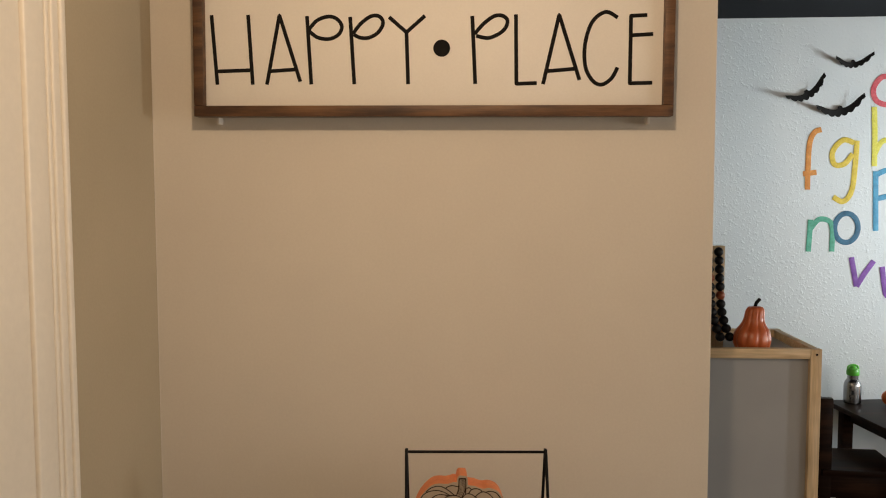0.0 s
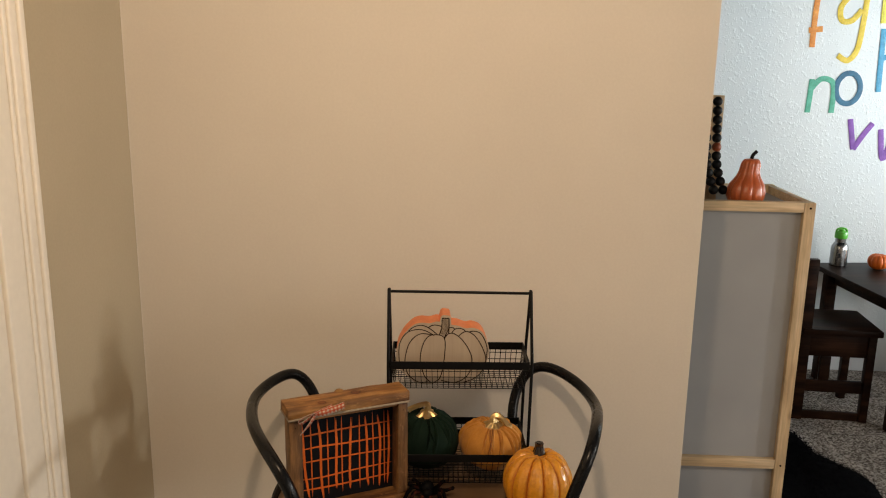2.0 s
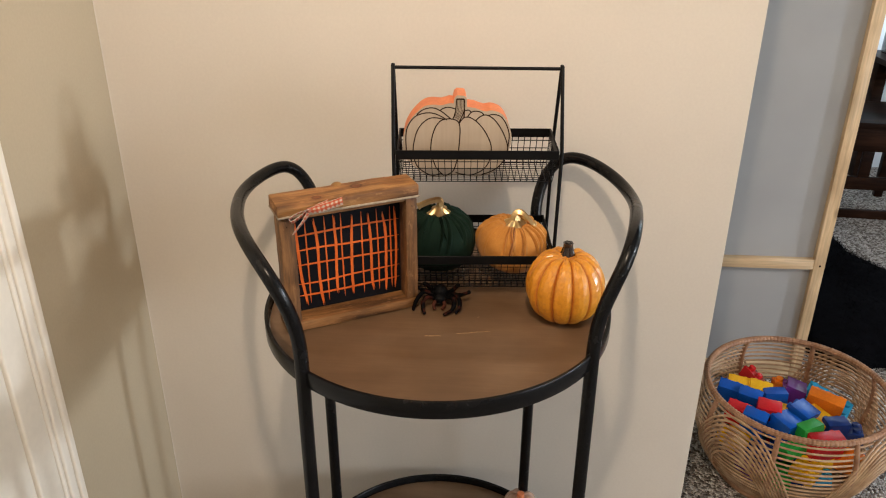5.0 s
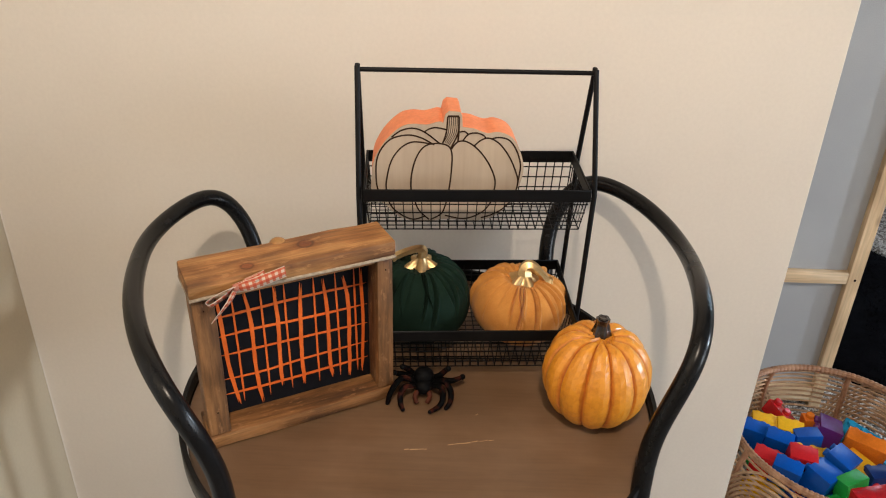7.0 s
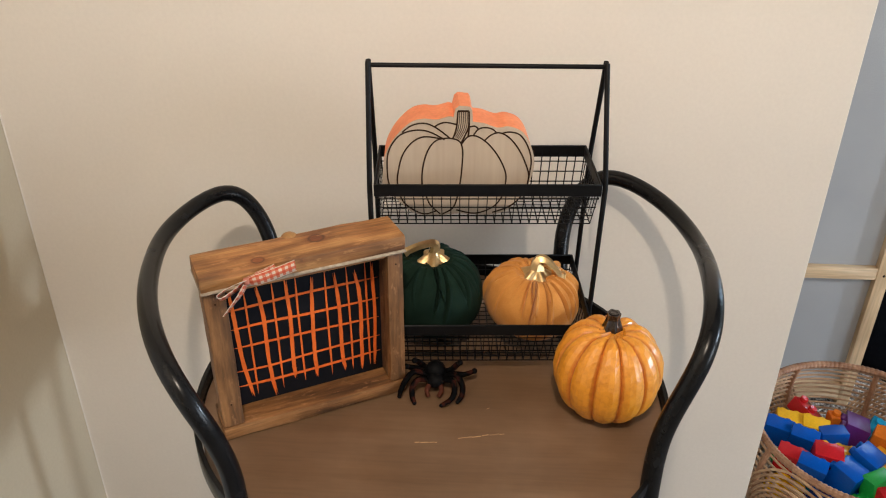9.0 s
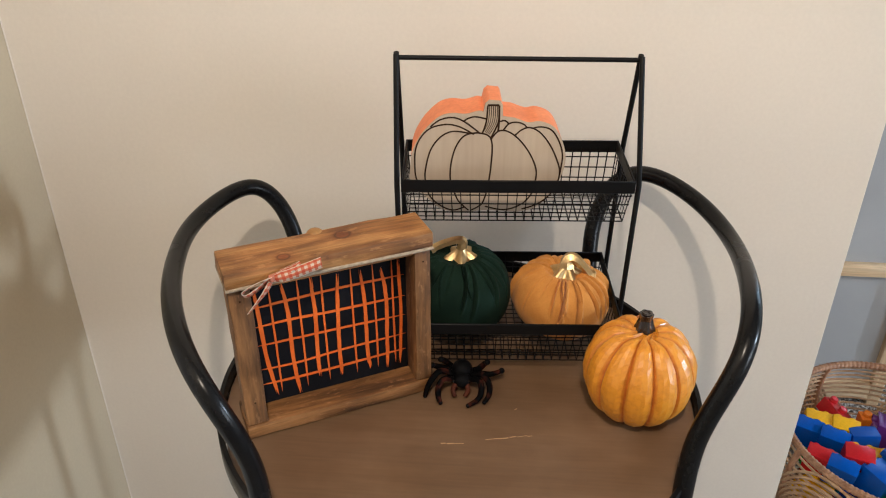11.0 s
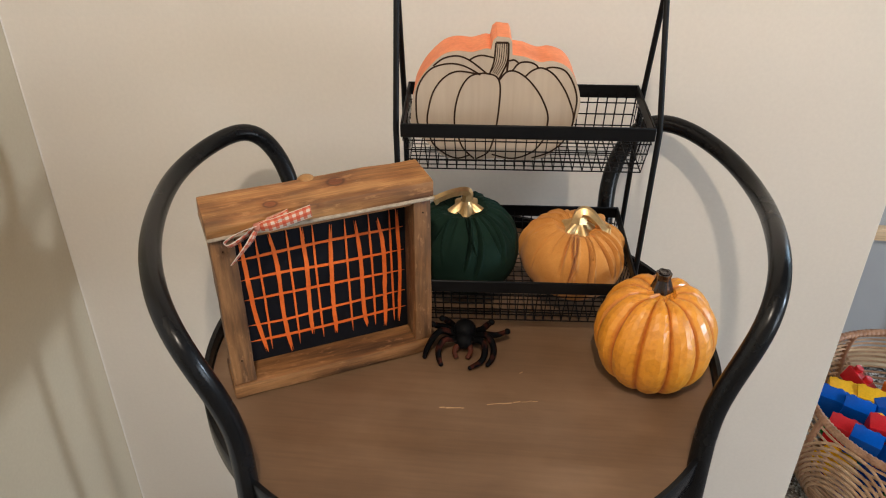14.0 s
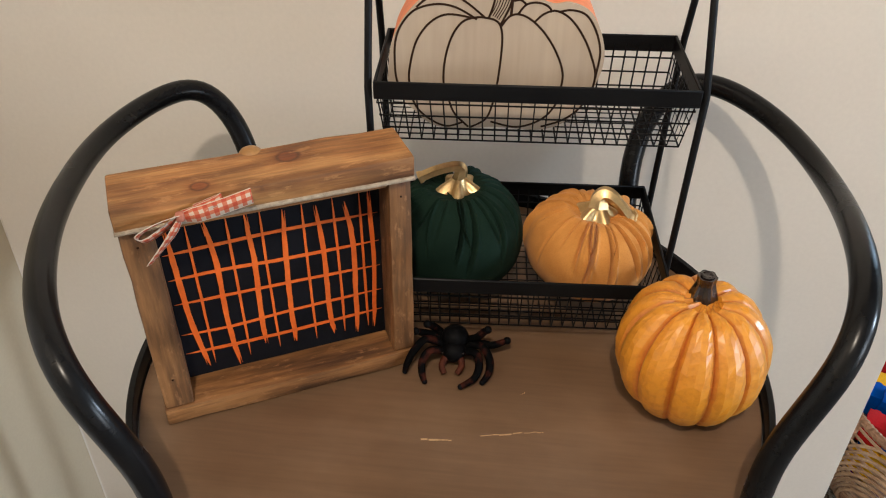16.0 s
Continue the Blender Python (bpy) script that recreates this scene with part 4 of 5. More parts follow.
LEGS = (
    [(-0.010, -0.012, 0.016), (-0.028, -0.020, 0.024), (-0.036, -0.030, 0.018), (-0.036, -0.039, 0.009), (-0.033, -0.0455, 0.0036)],
    [(-0.012, -0.006, 0.018), (-0.032, -0.008, 0.029), (-0.044, -0.018, 0.024), (-0.052, -0.027, 0.012), (-0.0545, -0.0315, 0.0036)],
    [(-0.012, 0.000, 0.018), (-0.026, 0.006, 0.022), (-0.039, 0.003, 0.028), (-0.045, -0.001, 0.033)],
    [(-0.010, 0.006, 0.018), (-0.022, 0.010, 0.027), (-0.029, 0.004, 0.038), (-0.033, 0.002, 0.041)],
    [(0.006, -0.012, 0.016), (0.019, -0.0195, 0.022), (0.0235, -0.030, 0.016), (0.019, -0.042, 0.008), (0.0046, -0.0512, 0.0036)],
    [(0.008, -0.006, 0.018), (0.025, -0.014, 0.027), (0.034, -0.026, 0.020), (0.0335, -0.036, 0.010), (0.027, -0.0441, 0.0036)],
    [(0.008, 0.000, 0.018), (0.022, 0.000, 0.018), (0.0375, -0.003, 0.019), (0.0527, 0.0014, 0.022)],
    [(0.008, 0.006, 0.018), (0.0193, 0.000, 0.026), (0.028, -0.001, 0.036), (0.0315, -0.0035, 0.041)],
)
for line in LEGS:
    up_leg = line[-1][2] > 0.01
    leg = part("leg", tube(smooth_path(line, 6), lambda t: 0.0037 + 0.0010 * math.sin(math.pi * t) - 0.0008 * t, 10), M["fuzz_red"], spider)
    part("foot", ball(0.0043 if up_leg else 0.0031, 1.0, 12), M["fuzz_black"], leg, at=pose(*line[-1]))

# pumpkin on the lower shelf
M["copper_glaze"] = surface("pale_copper_glaze", (0.42, 0.25, 0.17), (0.50, 0.31, 0.22), 20, 200, 0.28, bump=0.1, coat=0.3)
low = thing("small_pumpkin", pose(0.342, -0.136, 0.151), "small pale copper pumpkin with an orange stem on the lower shelf", "pumpkin")
part("body", ribbed(0.042, 0, 0.068, 10, 0.05, rows=20, seg=80, dip=0.006), M["copper_glaze"], low)
part("stem", tube([(0, 0, 0.056), (0, 0, 0.072)], lambda t: 0.010 - 0.002 * t, 14), M["orange_paint"], low, "orange stem")

# scratches in the tabletop
M["scratch"] = surface("bare_scratch", (0.36, 0.22, 0.105), (0.50, 0.33, 0.175), 300, 900, 0.7)
for x0, y0, x1, y1, w in ((0.143, -0.419, 0.171, -0.4163, 0.0016), (0.197, -0.4085, 0.2355, -0.400, 0.0013), (0.2365, -0.3998, 0.255, -0.396, 0.0009), (0.124, -0.480, 0.1265, -0.4795, 0.0016), (0.196, -0.525, 0.198, -0.5245, 0.0016), (0.060, -0.470, 0.0615, -0.469, 0.0010), (0.232, -0.352, 0.236, -0.349, 0.0007), (0.172, -0.371, 0.1735, -0.3705, 0.0009), (0.148, -0.445, 0.150, -0.4445, 0.0008), (0.286, -0.505, 0.288, -0.5045, 0.0009), (0.105, -0.545, 0.107, -0.544, 0.0010)):
    a, d = Vector((x0, y0, 0)), Vector((x1 - x0, y1 - y0, 0))
    t = 0.0
    while t < 0.98:
        u = min(1.0, t + rng.uniform(0.12, 0.34))
        p, q = a + d * t, a + d * (u - rng.uniform(0.0, 0.05))
        side = Vector((-d.y, d.x, 0)).normalized() * rng.uniform(-0.0007, 0.0007)
        if (q - p).length > 0.0008:
            m = (p + q) / 2 + side
            part("scratch", box(((q - p).length, w * rng.uniform(0.5, 1.15), 0.0003), (m.x - TX, m.y - TY, TZ + 0.0001), turn=Matrix.Rotation(math.atan2(d.y, d.x) + rng.uniform(-0.07, 0.07), 3, "Z")), M["scratch"], table, "pale scratch", smooth=False)
        t = u

# ---- shelf unit behind the partition ----
CX0, CX1, CY0, CY1, CZ = 0.68, 1.272, 0.675, 1.065, 1.301
unit = thing("shelf_unit", pose(CX0, CY0, 0), "pine framed play unit with grey panels on the carpet", "shelf unit")
CW, CD = CX1 - CX0, CY1 - CY0
for y in (0.014, CD - 0.014):
    for x in (0.017, CW - 0.017):
        part("stile", box((0.034, 0.028, CZ), (x, y, CZ / 2), 0.002), M["pine_v"], unit)
    for z, h in ((CZ - 0.0155, 0.031), (0.434, 0.033), (0.045, 0.05)):
        part("rail", box((CW - 0.0685, 0.026, h), (CW / 2, y, z), 0.002), M["pine"], unit)
for x in (0.014, CW - 0.014):
    part("side_rail", box((0.024, CD - 0.0565, 0.030), (x, CD / 2, CZ - 0.016), 0.002), M["pine"], unit)
    part("side_panel", box((0.006, CD - 0.0565, CZ - 0.10), (x, CD / 2, CZ / 2 + 0.01)), M["grey_panel"], unit)
for z0, z1 in ((0.0705, 0.417), (0.451, CZ - 0.0315)):
    part("panel", box((CW - 0.0685, 0.006, z1 - z0), (CW / 2, 0.022, (z0 + z1) / 2)), M["grey_panel"], unit, "grey panel")
    part("panel", box((CW - 0.0685, 0.006, z1 - z0), (CW / 2, CD - 0.022, (z0 + z1) / 2)), M["grey_panel"], unit, "grey panel")
part("top_panel", box((CW - 0.054, CD - 0.058, 0.006), (CW / 2, CD / 2, CZ - 0.030)), M["grey_panel"], unit, "recessed grey top panel")
for z in (CZ - 0.017, 0.431):
    part("screw", lathe([(0.0035, 0), (0.0035, 0.0008)], 12), M["dark_wood"], unit, at=pose(CW - 0.016, -0.0004, z, 90, 0, 0))
TOP = CZ - 0.026
upright = tagged(part("wooden_stake", box((0.045, 0.02, 0.335), (0, 0, 0.1675), 0.002), M["pine_v"], at=pose(0.994, 0.85, TOP)), "short upright pine board standing on the shelf unit", "board")

M["gourd"] = surface("rust_orange_glaze", (0.50, 0.10, 0.03), (0.62, 0.15, 0.05), 18, 160, 0.35, bump=0.25, depth=0.0015, coat=0.2)
gourd = thing("ceramic_gourd", pose(1.090, 0.78, TOP + 0.001, 0, 0, 15), "rust orange ribbed gourd with a black stem on the shelf unit", "gourd")
gp = [(0.032, 0.0), (0.049, 0.006), (0.058, 0.025), (0.059, 0.043), (0.053, 0.064), (0.040, 0.084), (0.033, 0.100), (0.031, 0.116), (0.029, 0.130), (0.022, 0.141), (0.008, 0.143)]
gq = [(p.x, p.y) for p in smooth_path([(r, z, 0) for r, z in gp], 4)]
part("body", lathe(gq, 96, warp=lambda a, r, z: (r * (1 - 0.09 * (1 - abs(math.cos(4.5 * a))) ** 2) * math.cos(a) + 0.12 * max(0, z - 0.05), r * (1 - 0.09 * (1 - abs(math.cos(4.5 * a))) ** 2) * math.sin(a), z)), M["gourd"], gourd)
part("stem", tube(smooth_path([(0.010, 0, 0.143), (0.014, 0, 0.155), (0.026, 0, 0.166)], 5), 0.0055, 10), M["ink"], gourd, "short black stem")

M["black_bead"] = surface("black_bead", (0.006, 0.006, 0.007), (0.010, 0.010, 0.011), 40, 200, 0.45, spec=0.25)
M["rust_bead"] = surface("rust_bead", (0.24, 0.055, 0.022), (0.32, 0.08, 0.03), 40, 200, 0.35)
garland = thing("bead_garland", pose(0.982, 0.805, TOP), "garland of black and rust wooden beads draped on the shelf unit", "bead garland")
bead_line = [(0.0150 * math.sin(math.pi * (0.04 + 0.92 * i / 10)), -0.0150 * math.cos(math.pi * (0.04 + 0.92 * i / 10))) for i in range(11)]
bead_black, bead_rust = (mesh_of("bead", lathe(bead_line, 18), M[k]) for k in ("black_bead", "rust_bead"))
for strand, (dx, lean, count) in enumerate(((0.004, 0.03, 11), (-0.030, 0.035, 11))):
    for i in range(count):
        z = 0.318 - i * 0.0283
        low_end = max(0, i - count + 5) / 5
        ob = new("bead", bead_rust if (i + 2 * strand) % 9 == 5 else bead_black)
        ob.parent = garland
        ob.matrix_basis = pose(dx + lean * (0.318 - z) / 0.3 * 0.6 + 0.030 * low_end ** 2, -0.02 * low_end - 0.004 * strand, max(z + 0.010 * low_end, 0.0158))

# ---- alphabet wall ----
def paint(name, c1, c2):
    return surface(name, tuple(v * 0.9 for v in c1), tuple(min(1, v * 1.08) for v in c2), 22, 95, 0.55, bump=0.3, depth=0.003, grain=0.16)


COLOURS = {"f": ((0.72, 0.22, 0.03), (0.78, 0.33, 0.08)), "g": ((0.74, 0.50, 0.03), (0.78, 0.58, 0.10)), "h": ((0.78, 0.68, 0.06), (0.80, 0.73, 0.16)), "n": ((0.05, 0.34, 0.22), (0.10, 0.46, 0.33)), "o": ((0.015, 0.10, 0.19), (0.03, 0.17, 0.28)), "p": ((0.03, 0.27, 0.48), (0.07, 0.38, 0.58)), "v": ((0.18, 0.05, 0.32), (0.26, 0.09, 0.42)), "c": ((0.66, 0.06, 0.09), (0.74, 0.14, 0.16))}
SHAPES = {
    "f": [[(2.150, 2.113), (2.115, 2.100), (2.090, 2.050), (2.083, 1.950), (2.083, 1.785)], [(2.057, 1.872), (2.130, 1.880)]],
    "g": [[(2.330, 2.040), (2.270, 2.055), (2.215, 1.995), (2.225, 1.925), (2.280, 1.925), (2.325, 1.980)], [(2.345, 2.052), (2.340, 1.930), (2.325, 1.780), (2.280, 1.720), (2.225, 1.745)]],
    "h": [[(2.432, 2.234), (2.440, 2.080), (2.443, 1.912)], [(2.443, 1.98), (2.480, 2.045), (2.535, 2.050), (2.560, 2.000), (2.563, 1.912)]],
    "n": [[(2.105, 1.620), (2.102, 1.535), (2.097, 1.443)], [(2.106, 1.570), (2.150, 1.620), (2.205, 1.613), (2.226, 1.565), (2.226, 1.443)]],
    "p": [[(2.452, 1.885), (2.457, 1.720), (2.463, 1.558)], [(2.455, 1.865), (2.520, 1.890), (2.575, 1.840), (2.555, 1.765), (2.465, 1.735)]],
    "v": [[(2.335, 1.412), (2.352, 1.330), (2.368, 1.250)], [(2.368, 1.250), (2.412, 1.325), (2.458, 1.392)]],
    "c": [[(2.535, 2.385), (2.470, 2.395), (2.425, 2.335), (2.440, 2.270), (2.500, 2.245), (2.550, 2.270)]],
}


def letter(kind, lines, colour, half=0.0145, closed=False):
    bm = bmesh.new()
    for line in lines:
        tube(smooth_path([(1.9527 + 0.975 * (x - 2.06), 0, 0.992 * z + 0.0235) for x, z in line], 8, closed), half, 8, bm=bm, flat=0.05, up=(0, 1, 0), closed=closed)
    ob = part("painted_letter", bm, colour, at=pose(0, BACK_Y - 0.0016, 0))
    words = {"f": "orange", "g": "golden yellow", "h": "bright yellow", "n": "green", "o": "dark blue", "p": "blue", "v": "purple", "c": "red", "w": "purple"}
    return tagged(ob, f"{words[kind]} brush-painted letter {kind} on the plaster wall", "painted letter", "painted alphabet")


for kind, lines in SHAPES.items():
    letter(kind, lines, paint(f"paint_{kind}", *COLOURS[kind]))
letter("o", [[(2.302 + 0.064 * math.cos(a), 1.574 + 0.080 * math.sin(a)) for a in [k * math.tau / 10 for k in range(10)]]], paint("paint_o", *COLOURS["o"]), closed=True)
letter("w", [[(2.505, 1.36), (2.535, 1.20), (2.575, 1.32), (2.615, 1.20), (2.650, 1.36)]], bpy.data.materials["paint_v"])


def bat(cx, cz, span, turn, curl):
    """A folded card bat: scalloped wings that lift off the wall."""
    n = 72
    upper, lower = [], []
    for i in range(n + 1):
        u = -1 + 2 * i / n
        w = abs(u)
        head = 0.13 * math.exp(-(u / 0.085) ** 2) + (0.07 * max(0.0, 1 - abs(w - 0.07) / 0.035))
        upper.append((u, 0.40 * w ** 1.35 - 0.05 * math.sin(math.pi * min(1, w * 1.3)) + head))
        lower.append((u, -0.24 + 0.56 * w ** 2.2 - 0.095 * abs(math.sin(3.5 * math.pi * w)) ** 0.8))
    bm = bmesh.new()
    a = [bm.verts.new((u * span / 2, -0.006 - curl * abs(u) ** 1.5, z * span / 2)) for u, z in upper]
    b = [bm.verts.new((u * span / 2, -0.006 - curl * abs(u) ** 1.5, min(z, upper[i][1] - 0.01) * span / 2)) for i, (u, z) in enumerate(lower)]
    for i in range(n):
        bm.faces.new((a[i], a[i + 1], b[i + 1], b[i]))
    ob = part("card_bat", bm, M["ink"], at=pose(cx, BACK_Y - 0.002, cz, 0, turn, 0), smooth=False)
    ob.modifiers.new("thick", "SOLIDIFY").thickness = 0.0008
    tagged(ob, "black card bat with folded wings on the plaster wall", "bat decoration", "card bats")


bat(2.192, 2.479, 0.200, -6, 0.035)
bat(1.953, 2.320, 0.235, -31, 0.035)
bat(2.133, 2.231, 0.260, -14, 0.030)

# ---- desk, chair and floor ----
desk = thing("desk", pose(2.125, 2.238, 0, 0, 0, 7), "dark espresso wooden children's table against the wall", "table")
part("tabletop", box((0.60, 0.80, 0.028), (0.30, 0, 0.636), 0.005), M["dark_wood"], desk)
part("apron", box((0.46, 0.020, 0.07), (0.30, -0.34, 0.586), 0.002), M["dark_wood"], desk)
part("apron", box((0.020, 0.70, 0.07), (0.10, 0, 0.586), 0.002), M["dark_wood"], desk)
for x in (0.08, 0.52):
    for y in (-0.34, 0.34):
        part("leg", box((0.055, 0.055, 0.621), (x, y, 0.3108), 0.004), M["dark_wood"], desk)

chair = thing("chair", pose(1.822, 2.04, 0, 0, 0, -4), "dark espresso wooden child's chair pulled to the table", "chair")
for y, h in ((0.0, 0.81), (0.30, 0.86)):
    part("back_post", box((0.064, 0.035, h), (0.012, y, h / 2), 0.004), M["dark_wood"], chair)
    part("front_leg", box((0.038, 0.038, 0.44), (0.33, y, 0.22), 0.004), M["dark_wood"], chair)
part("seat", box((0.37, 0.36, 0.03), (0.185, 0.15, 0.456), 0.006), M["dark_wood"], chair)
for z, h in ((0.385, 0.11), (0.175, 0.06), (0.022, 0.04)):
    part("stretcher", box((0.266, 0.022, h), (0.1775, 0.002, z), 0.003), M["dark_wood"], chair)
part("slat", box((0.05, 0.016, 0.122), (0.128, 0.002, 0.2675), 0.003), M["dark_wood"], chair)
for z in (0.60, 0.75):
    part("back_rail", box((0.020, 0.262, 0.08), (0.02, 0.15, z), 0.004), M["dark_wood"], chair)

M["steel"] = surface("brushed_steel", (0.30, 0.30, 0.305), (0.38, 0.38, 0.39), 20, 300, 0.24, 1.0, bump=0.01, stretch=(1, 1, 0.3))
M["green_plastic"] = surface("green_plastic", (0.07, 0.40, 0.035), (0.09, 0.46, 0.05), 20, 200, 0.35, bump=0.05)
bottle = thing("water_bottle", pose(2.192, 2.585, 0.650) @ Matrix.Scale(0.88, 4), "steel water bottle with a bright green sports cap on the table", "bottle")
part("flask", lathe([(0.046, 0), (0.050, 0.005), (0.050, 0.105), (0.046, 0.125), (0.036, 0.142), (0.031, 0.148), (0.031, 0.172)], 40), M["steel"], bottle)
cap = part("cap", lathe([(0.035, 0.172), (0.037, 0.175), (0.037, 0.200), (0.032, 0.211), (0.020, 0.216), (0.014, 0.226), (0.006, 0.228)], 32), M["green_plastic"], bottle, "bright green plastic cap")
part("cap_loop", tube(smooth_path([(-0.031, 0, 0.200), (-0.028, 0, 0.224), (0.000, 0, 0.234), (0.028, 0, 0.224), (0.031, 0, 0.200)], 6), 0.006, 10), M["green_plastic"], cap)
part("logo_mark", box((0.020, 0.0006, 0.026), (-0.014, -0.0486, 0.072)), M["ink"], bottle, "dark printed mark")
tiny = thing("small_pumpkin", pose(2.374, 2.52, 0.650), "small bright orange pumpkin on the dark table", "pumpkin")
part("body", ribbed(0.054, 0, 0.085, 10, 0.07, rows=18, seg=60, dip=0.008), M["web_paint"], tiny)

# fluffy cushion
M["fur"] = surface("black_fur", (0.002, 0.002, 0.0025), (0.004, 0.004, 0.005), 25, 300, 1.0, bump=0.6, depth=0.006, spec=0.03)
bm = bmesh.new()
EDGE_PTS = [(1.50, 0.70), (1.60, 0.735), (1.72, 0.73), (1.86, 0.84), (1.925, 1.10), (1.93, 1.32), (1.86, 1.45), (1.785, 1.53), (1.77, 1.66), (1.72, 1.78), (1.52, 1.80), (1.36, 1.62), (1.31, 1.25), (1.36, 0.86)]
mid = Vector((1.62, 1.22, 0))
brim = smooth_path([(x, y, 0) for x, y in EDGE_PTS], 8, closed=True)
brim = [p + Vector((noise.noise(p * 9), noise.noise(p * 9 + Vector((5, 0, 0))), 0)) * 0.014 for p in brim]
rings = []
for r in range(22):
    q = 1 - (r / 22) ** 1.3
    ring = []
    for p in brim:
        v = mid.lerp(p, q)
        h = 0.085 * max(0.0, 1 - q ** 3.2) ** 0.55 * (1 + 0.35 * noise.noise(v * 5)) + 0.004 * noise.noise(v * 60)
        ring.append(bm.verts.new((v.x - mid.x, v.y - mid.y, max(h, 0.0))))
    rings.append(ring)
n_brim = len(brim)
for ra, rb in zip(rings, rings[1:]):
    for k in range(n_brim):
        bm.faces.new((ra[k], ra[(k + 1) % n_brim], rb[(k + 1) % n_brim], rb[k]))
bm.faces.new(rings[-1])
for _ in range(5200):
    p = rings[int(22 * rng.random() ** 1.6)][rng.randrange(n_brim)].co + Vector((rng.uniform(-0.012, 0.012), rng.uniform(-0.012, 0.012), 0))
    d = Vector((rng.uniform(-1, 1), rng.uniform(-1, 1), rng.uniform(0.2, 0.8))).normalized() * rng.uniform(0.010, 0.020)
    s = Vector((rng.uniform(-1, 1), rng.uniform(-1, 1), 0)).normalized() * 0.0016
    bm.faces.new([bm.verts.new(q) for q in (p - s, p + s, p + d)])
tagged(part("floor_cushion", bm, M["fur"], at=pose(mid.x - 0.020, mid.y + 0.046, 0.001)), "flattened black fluffy floor cushion on the carpet", "cushion")

# ---- basket of toy bricks ----
M["rattan"] = surface("rattan_cane", (0.29, 0.155, 0.075), (0.54, 0.36, 0.21), 26, 260, 0.5, bump=0.3, depth=0.0008, vary=0.14)
M["rattan_dark"] = surface("rattan_binding", (0.24, 0.112, 0.055), (0.44, 0.245, 0.135), 40, 260, 0.5, bump=0.5, depth=0.0012, vary=0.1)
BKT = thing("rattan_basket", pose(1.090, 0.258, 0), "open round rattan basket full of toy bricks on the carpet", "basket")


def side_r(z):
    k = z / 0.28
    return 0.165 + 0.255 * k - 0.185 * k * k


def on_side(a, z, off=0.0):
    r = side_r(z) + off
    return Vector((r * math.cos(a), r * math.sin(a), z))


def full_ring(z, r_bar, off=0.0, n=72):
    return tube([on_side(k * math.tau / n, z, off) for k in range(n)], r_bar, 8, closed=True)


rim_bm = full_ring(0.28, 0.0088, 0, 420)
for i, vtx in enumerate(rim_bm.verts):
    k = i // 8
    if k % 3 == 0:
        vtx.co = vtx.co.lerp(on_side(k * math.tau / 420, 0.28), 0.16)
part("rim", rim_bm, M["rattan_dark"], BKT, "thick bound cane rim")
part("base_ring", full_ring(0.012, 0.010), M["rattan_dark"], BKT)
part("base", lathe([(0.155, 0.004), (0.160, 0.008), (0.160, 0.012)], 40), M["rattan"], BKT)
for i in range(1, 18):
    part("cane_ring", full_ring(0.018 + 0.0146 * i, 0.0027, 0.0), M["rattan"], BKT)
for k in range(8):
    a = k * math.tau / 8 + 0.30
    part("rib", tube([on_side(a, 0.01 + 0.27 * j / 12, 0.002) for j in range(13)], 0.0072, 8), M["rattan_dark"], BKT)
for k in range(4):
    centre = k * math.tau / 4 + 0.30 + math.pi / 8
    for s in range(9):
        reach, peak = 0.72 - 0.035 * s, 0.262 - 0.013 * s
        pts = []
        for j in range(25):
            u = -1 + j / 12
            pts.append(on_side(centre + reach * u, max(0.015, peak * (1 - abs(u) ** 2.4) + 0.012), 0.0065))
        part("fan_cane", tube(pts, 0.0033, 6), M["rattan"], BKT)

BRICKS = {"yellow": (0.84, 0.46, 0.012), "blue": (0.006, 0.085, 0.44), "red": (0.55, 0.015, 0.02), "purple": (0.13, 0.025, 0.20), "teal": (0.03, 0.30, 0.52), "orange": (0.78, 0.20, 0.015), "green": (0.03, 0.38, 0.06), "navy": (0.012, 0.035, 0.17)}
for c, rgb in BRICKS.items():
    M["brick_" + c] = surface(f"{c}_plastic", tuple(v * 0.92 for v in rgb), rgb, 20, 200, 0.24, bump=0.03, spec=0.42)


def brick_mesh(nx, ny, h, colour, slope):
    u = 0.0317
    bm = box((nx * u, ny * u, h), (0, 0, h / 2), 0.0022)
    if slope:
        for vtx in bm.verts:
            if vtx.co.z > h * 0.6 and vtx.co.x > 0:
                vtx.co.z -= h * 0.5 * vtx.co.x / (nx * u / 2)
    for i in range(nx):
        for j in range(ny):
            x, y = (i - (nx - 1) / 2) * u * 0.5 * 2, (j - (ny - 1) / 2) * u
            if slope and x > 0:
                continue
            lathe([(0.0098, h - 0.001), (0.0098, h + 0.0075), (0.0088, h + 0.009)], 14, bm=bm, warp=lambda a, r, z, x=x, y=y: (x + r * math.cos(a), y + r * math.sin(a), z))
    return mesh_of("toy_brick", bm, M["brick_" + colour])


def toy_brick(x, y, z, yaw, tip, colour, nx=2, ny=1, h=0.038, slope=False, side=False):
    ob = new("toy_brick", brick_mesh(nx, ny, h, colour, slope))
    roll = Matrix.Translation((0, -h / 2, ny * 0.01585)) @ pose(0, 0, 0, -90 + tip, 0, 0) if side else pose(0, 0, 0, tip, tip * 0.6, 0)
    ob.matrix_basis = pose(x + 0.007, y + 0.023, z - 0.010, 0, tip * 0.5, yaw) @ roll
    tagged(ob, f"{colour} plastic toy brick lying in the rattan basket", "toy brick", "toy bricks in the basket")


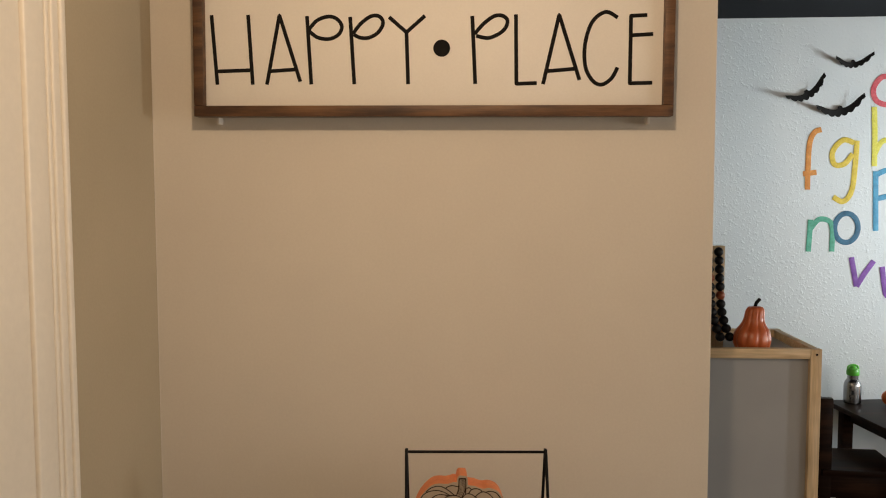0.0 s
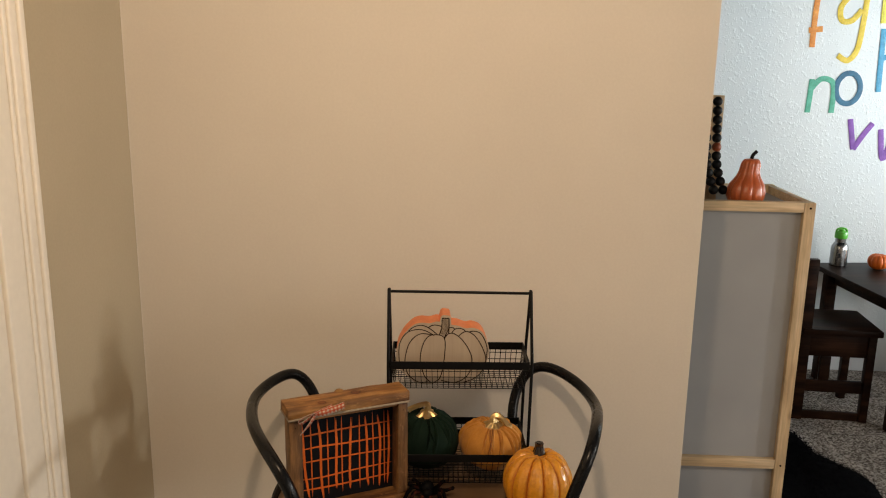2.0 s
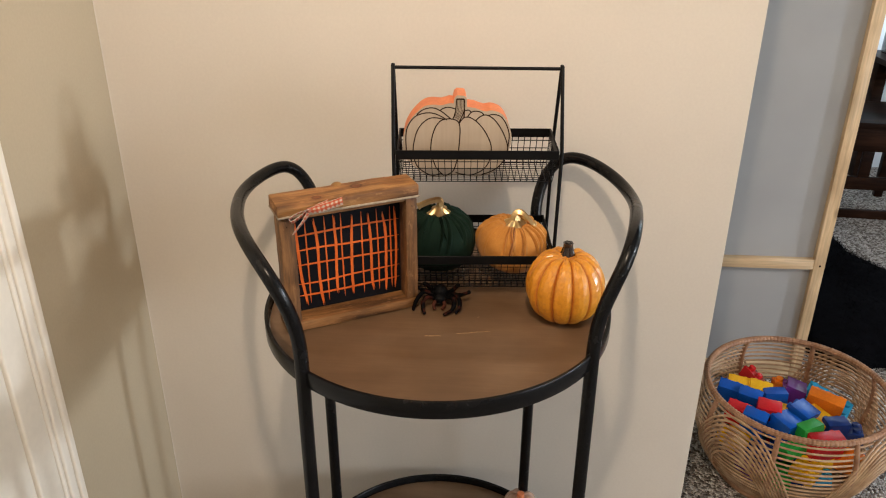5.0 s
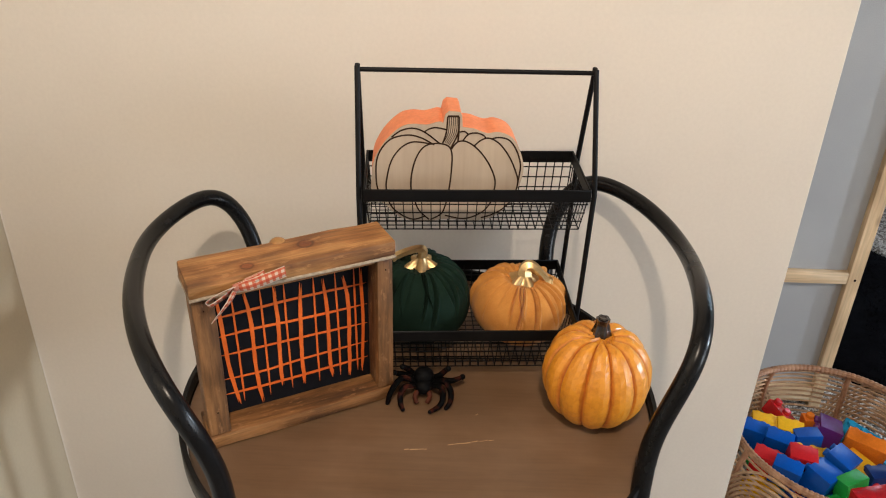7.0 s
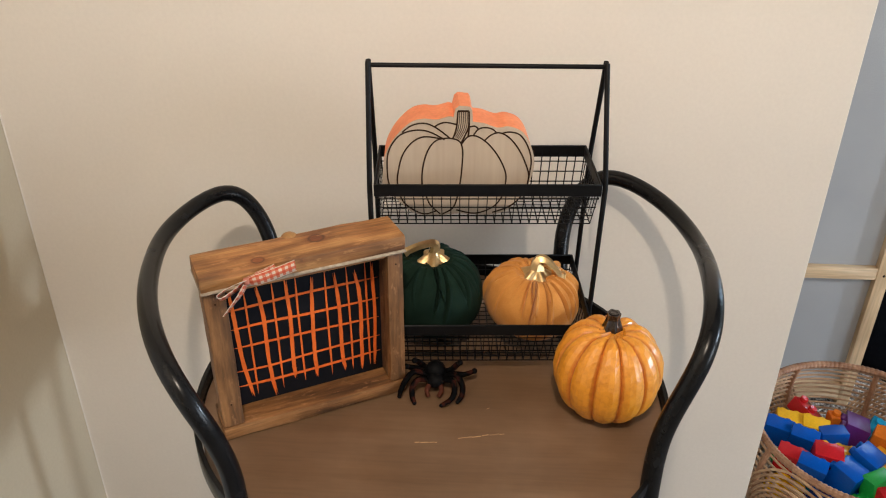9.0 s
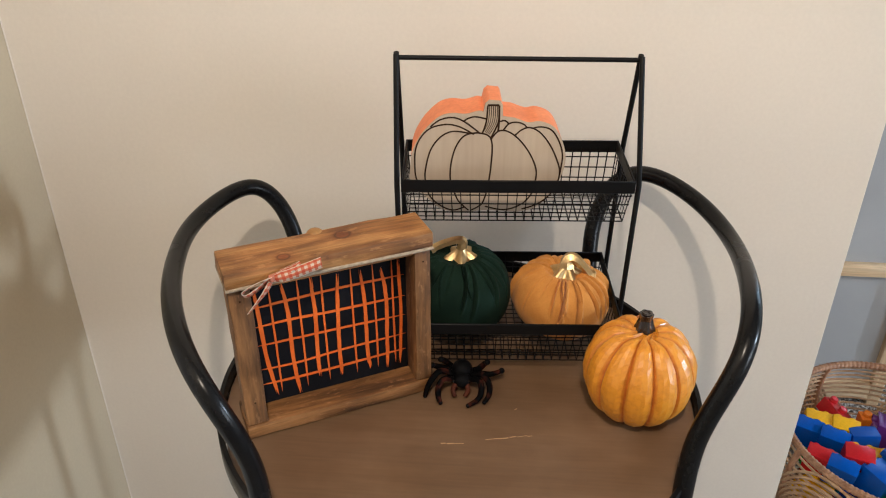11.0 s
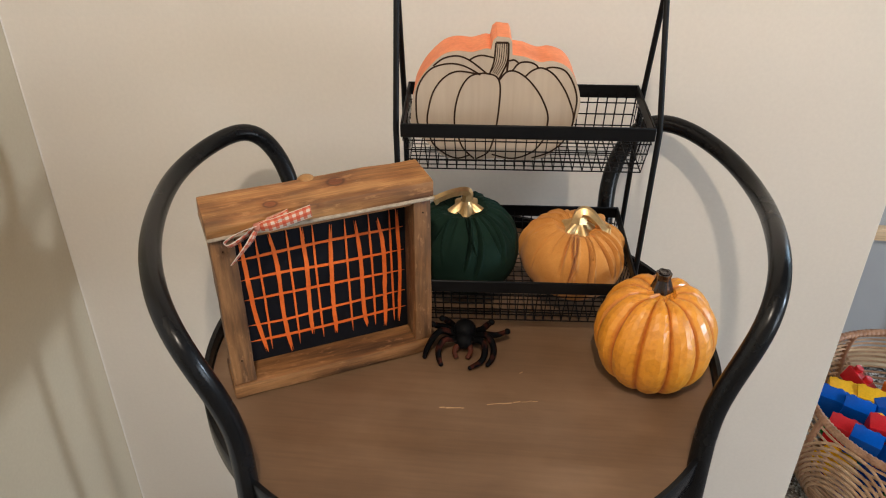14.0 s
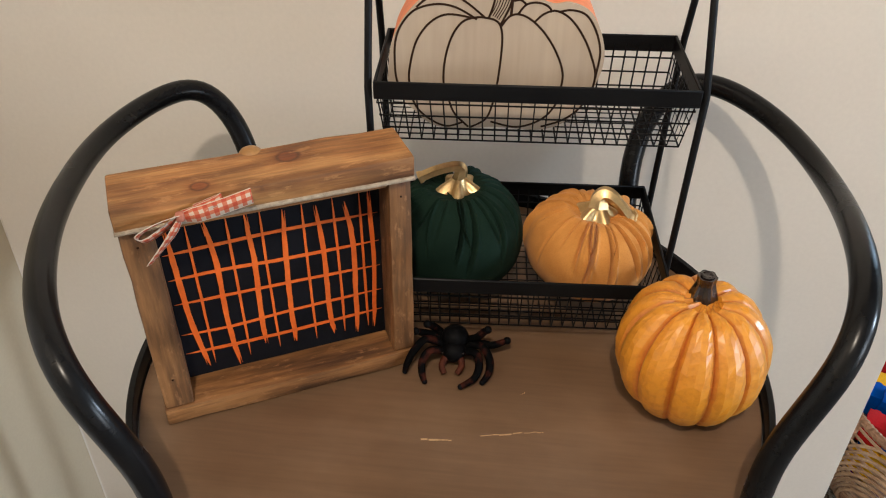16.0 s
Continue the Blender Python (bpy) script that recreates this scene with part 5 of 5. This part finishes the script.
for row in (
    (0.968, 0.362, 0.152, -14, 10, "yellow", 2, 2, 0.038, False, True), (1.022, 0.346, 0.150, -14, 14, "yellow", 2, 2, 0.038, False, True),
    (0.934, 0.330, 0.158, -22, 10, "blue", 2, 2, 0.038, False, True), (0.982, 0.296, 0.160, -24, 10, "blue", 2, 2, 0.038, False, True),
    (1.030, 0.418, 0.170, 30, 14, "red", 2, 2, 0.038, True, False), (1.062, 0.314, 0.154, 2, -4, "blue", 2, 2, 0.038, False, True),
    (1.092, 0.382, 0.168, 0, 0, "orange", 1, 1, 0.038, False, False), (1.122, 0.344, 0.148, 70, 12, "purple", 2, 2, 0.055, False, True),
    (1.212, 0.328, 0.170, -32, 14, "teal", 4, 2, 0.020, False, False), (1.188, 0.292, 0.160, -30, 12, "orange", 3, 2, 0.038, False, True),
    (1.106, 0.232, 0.154, 40, 12, "blue", 2, 2, 0.060, False, True), (1.052, 0.190, 0.150, 36, 8, "blue", 2, 2, 0.060, False, True),
    (1.060, 0.270, 0.150, -10, 4, "yellow", 3, 2, 0.038, False, False), (1.156, 0.240, 0.158, 40, 10, "yellow", 2, 1, 0.075, False, True),
    (1.112, 0.166, 0.158, 24, -8, "green", 2, 2, 0.038, False, True), (1.060, 0.130, 0.146, 24, -6, "green", 2, 1, 0.038, False, True),
    (1.018, 0.240, 0.160, -16, 8, "red", 2, 2, 0.045, False, True), (0.940, 0.244, 0.150, -28, 8, "red", 2, 2, 0.038, False, True),
    (0.974, 0.208, 0.154, -30, 10, "blue", 2, 2, 0.038, False, True), (1.190, 0.206, 0.140, 10, 5, "navy", 2, 2, 0.038, False, True),
    (1.245, 0.215, 0.130, -15, -8, "navy", 2, 2, 0.038, False, False), (1.140, 0.136, 0.138, 15, 8, "red", 3, 2, 0.045, False, True),
):
    toy_brick(*row)
rng = random.Random(12)
NAMES = list(BRICKS)
for layer, (z, r_max, count) in enumerate(((0.026, 0.12, 10), (0.060, 0.15, 12), (0.105, 0.165, 13))):
    for i in range(count):
        a, r = i * 2.4 + layer, r_max * math.sqrt((i + 0.5) / count)
        toy_brick(1.085 + r * math.cos(a), 0.235 + r * math.sin(a), z, rng.uniform(0, 180), rng.uniform(-6, 6), NAMES[rng.randrange(len(NAMES))], 2, 2, 0.036)
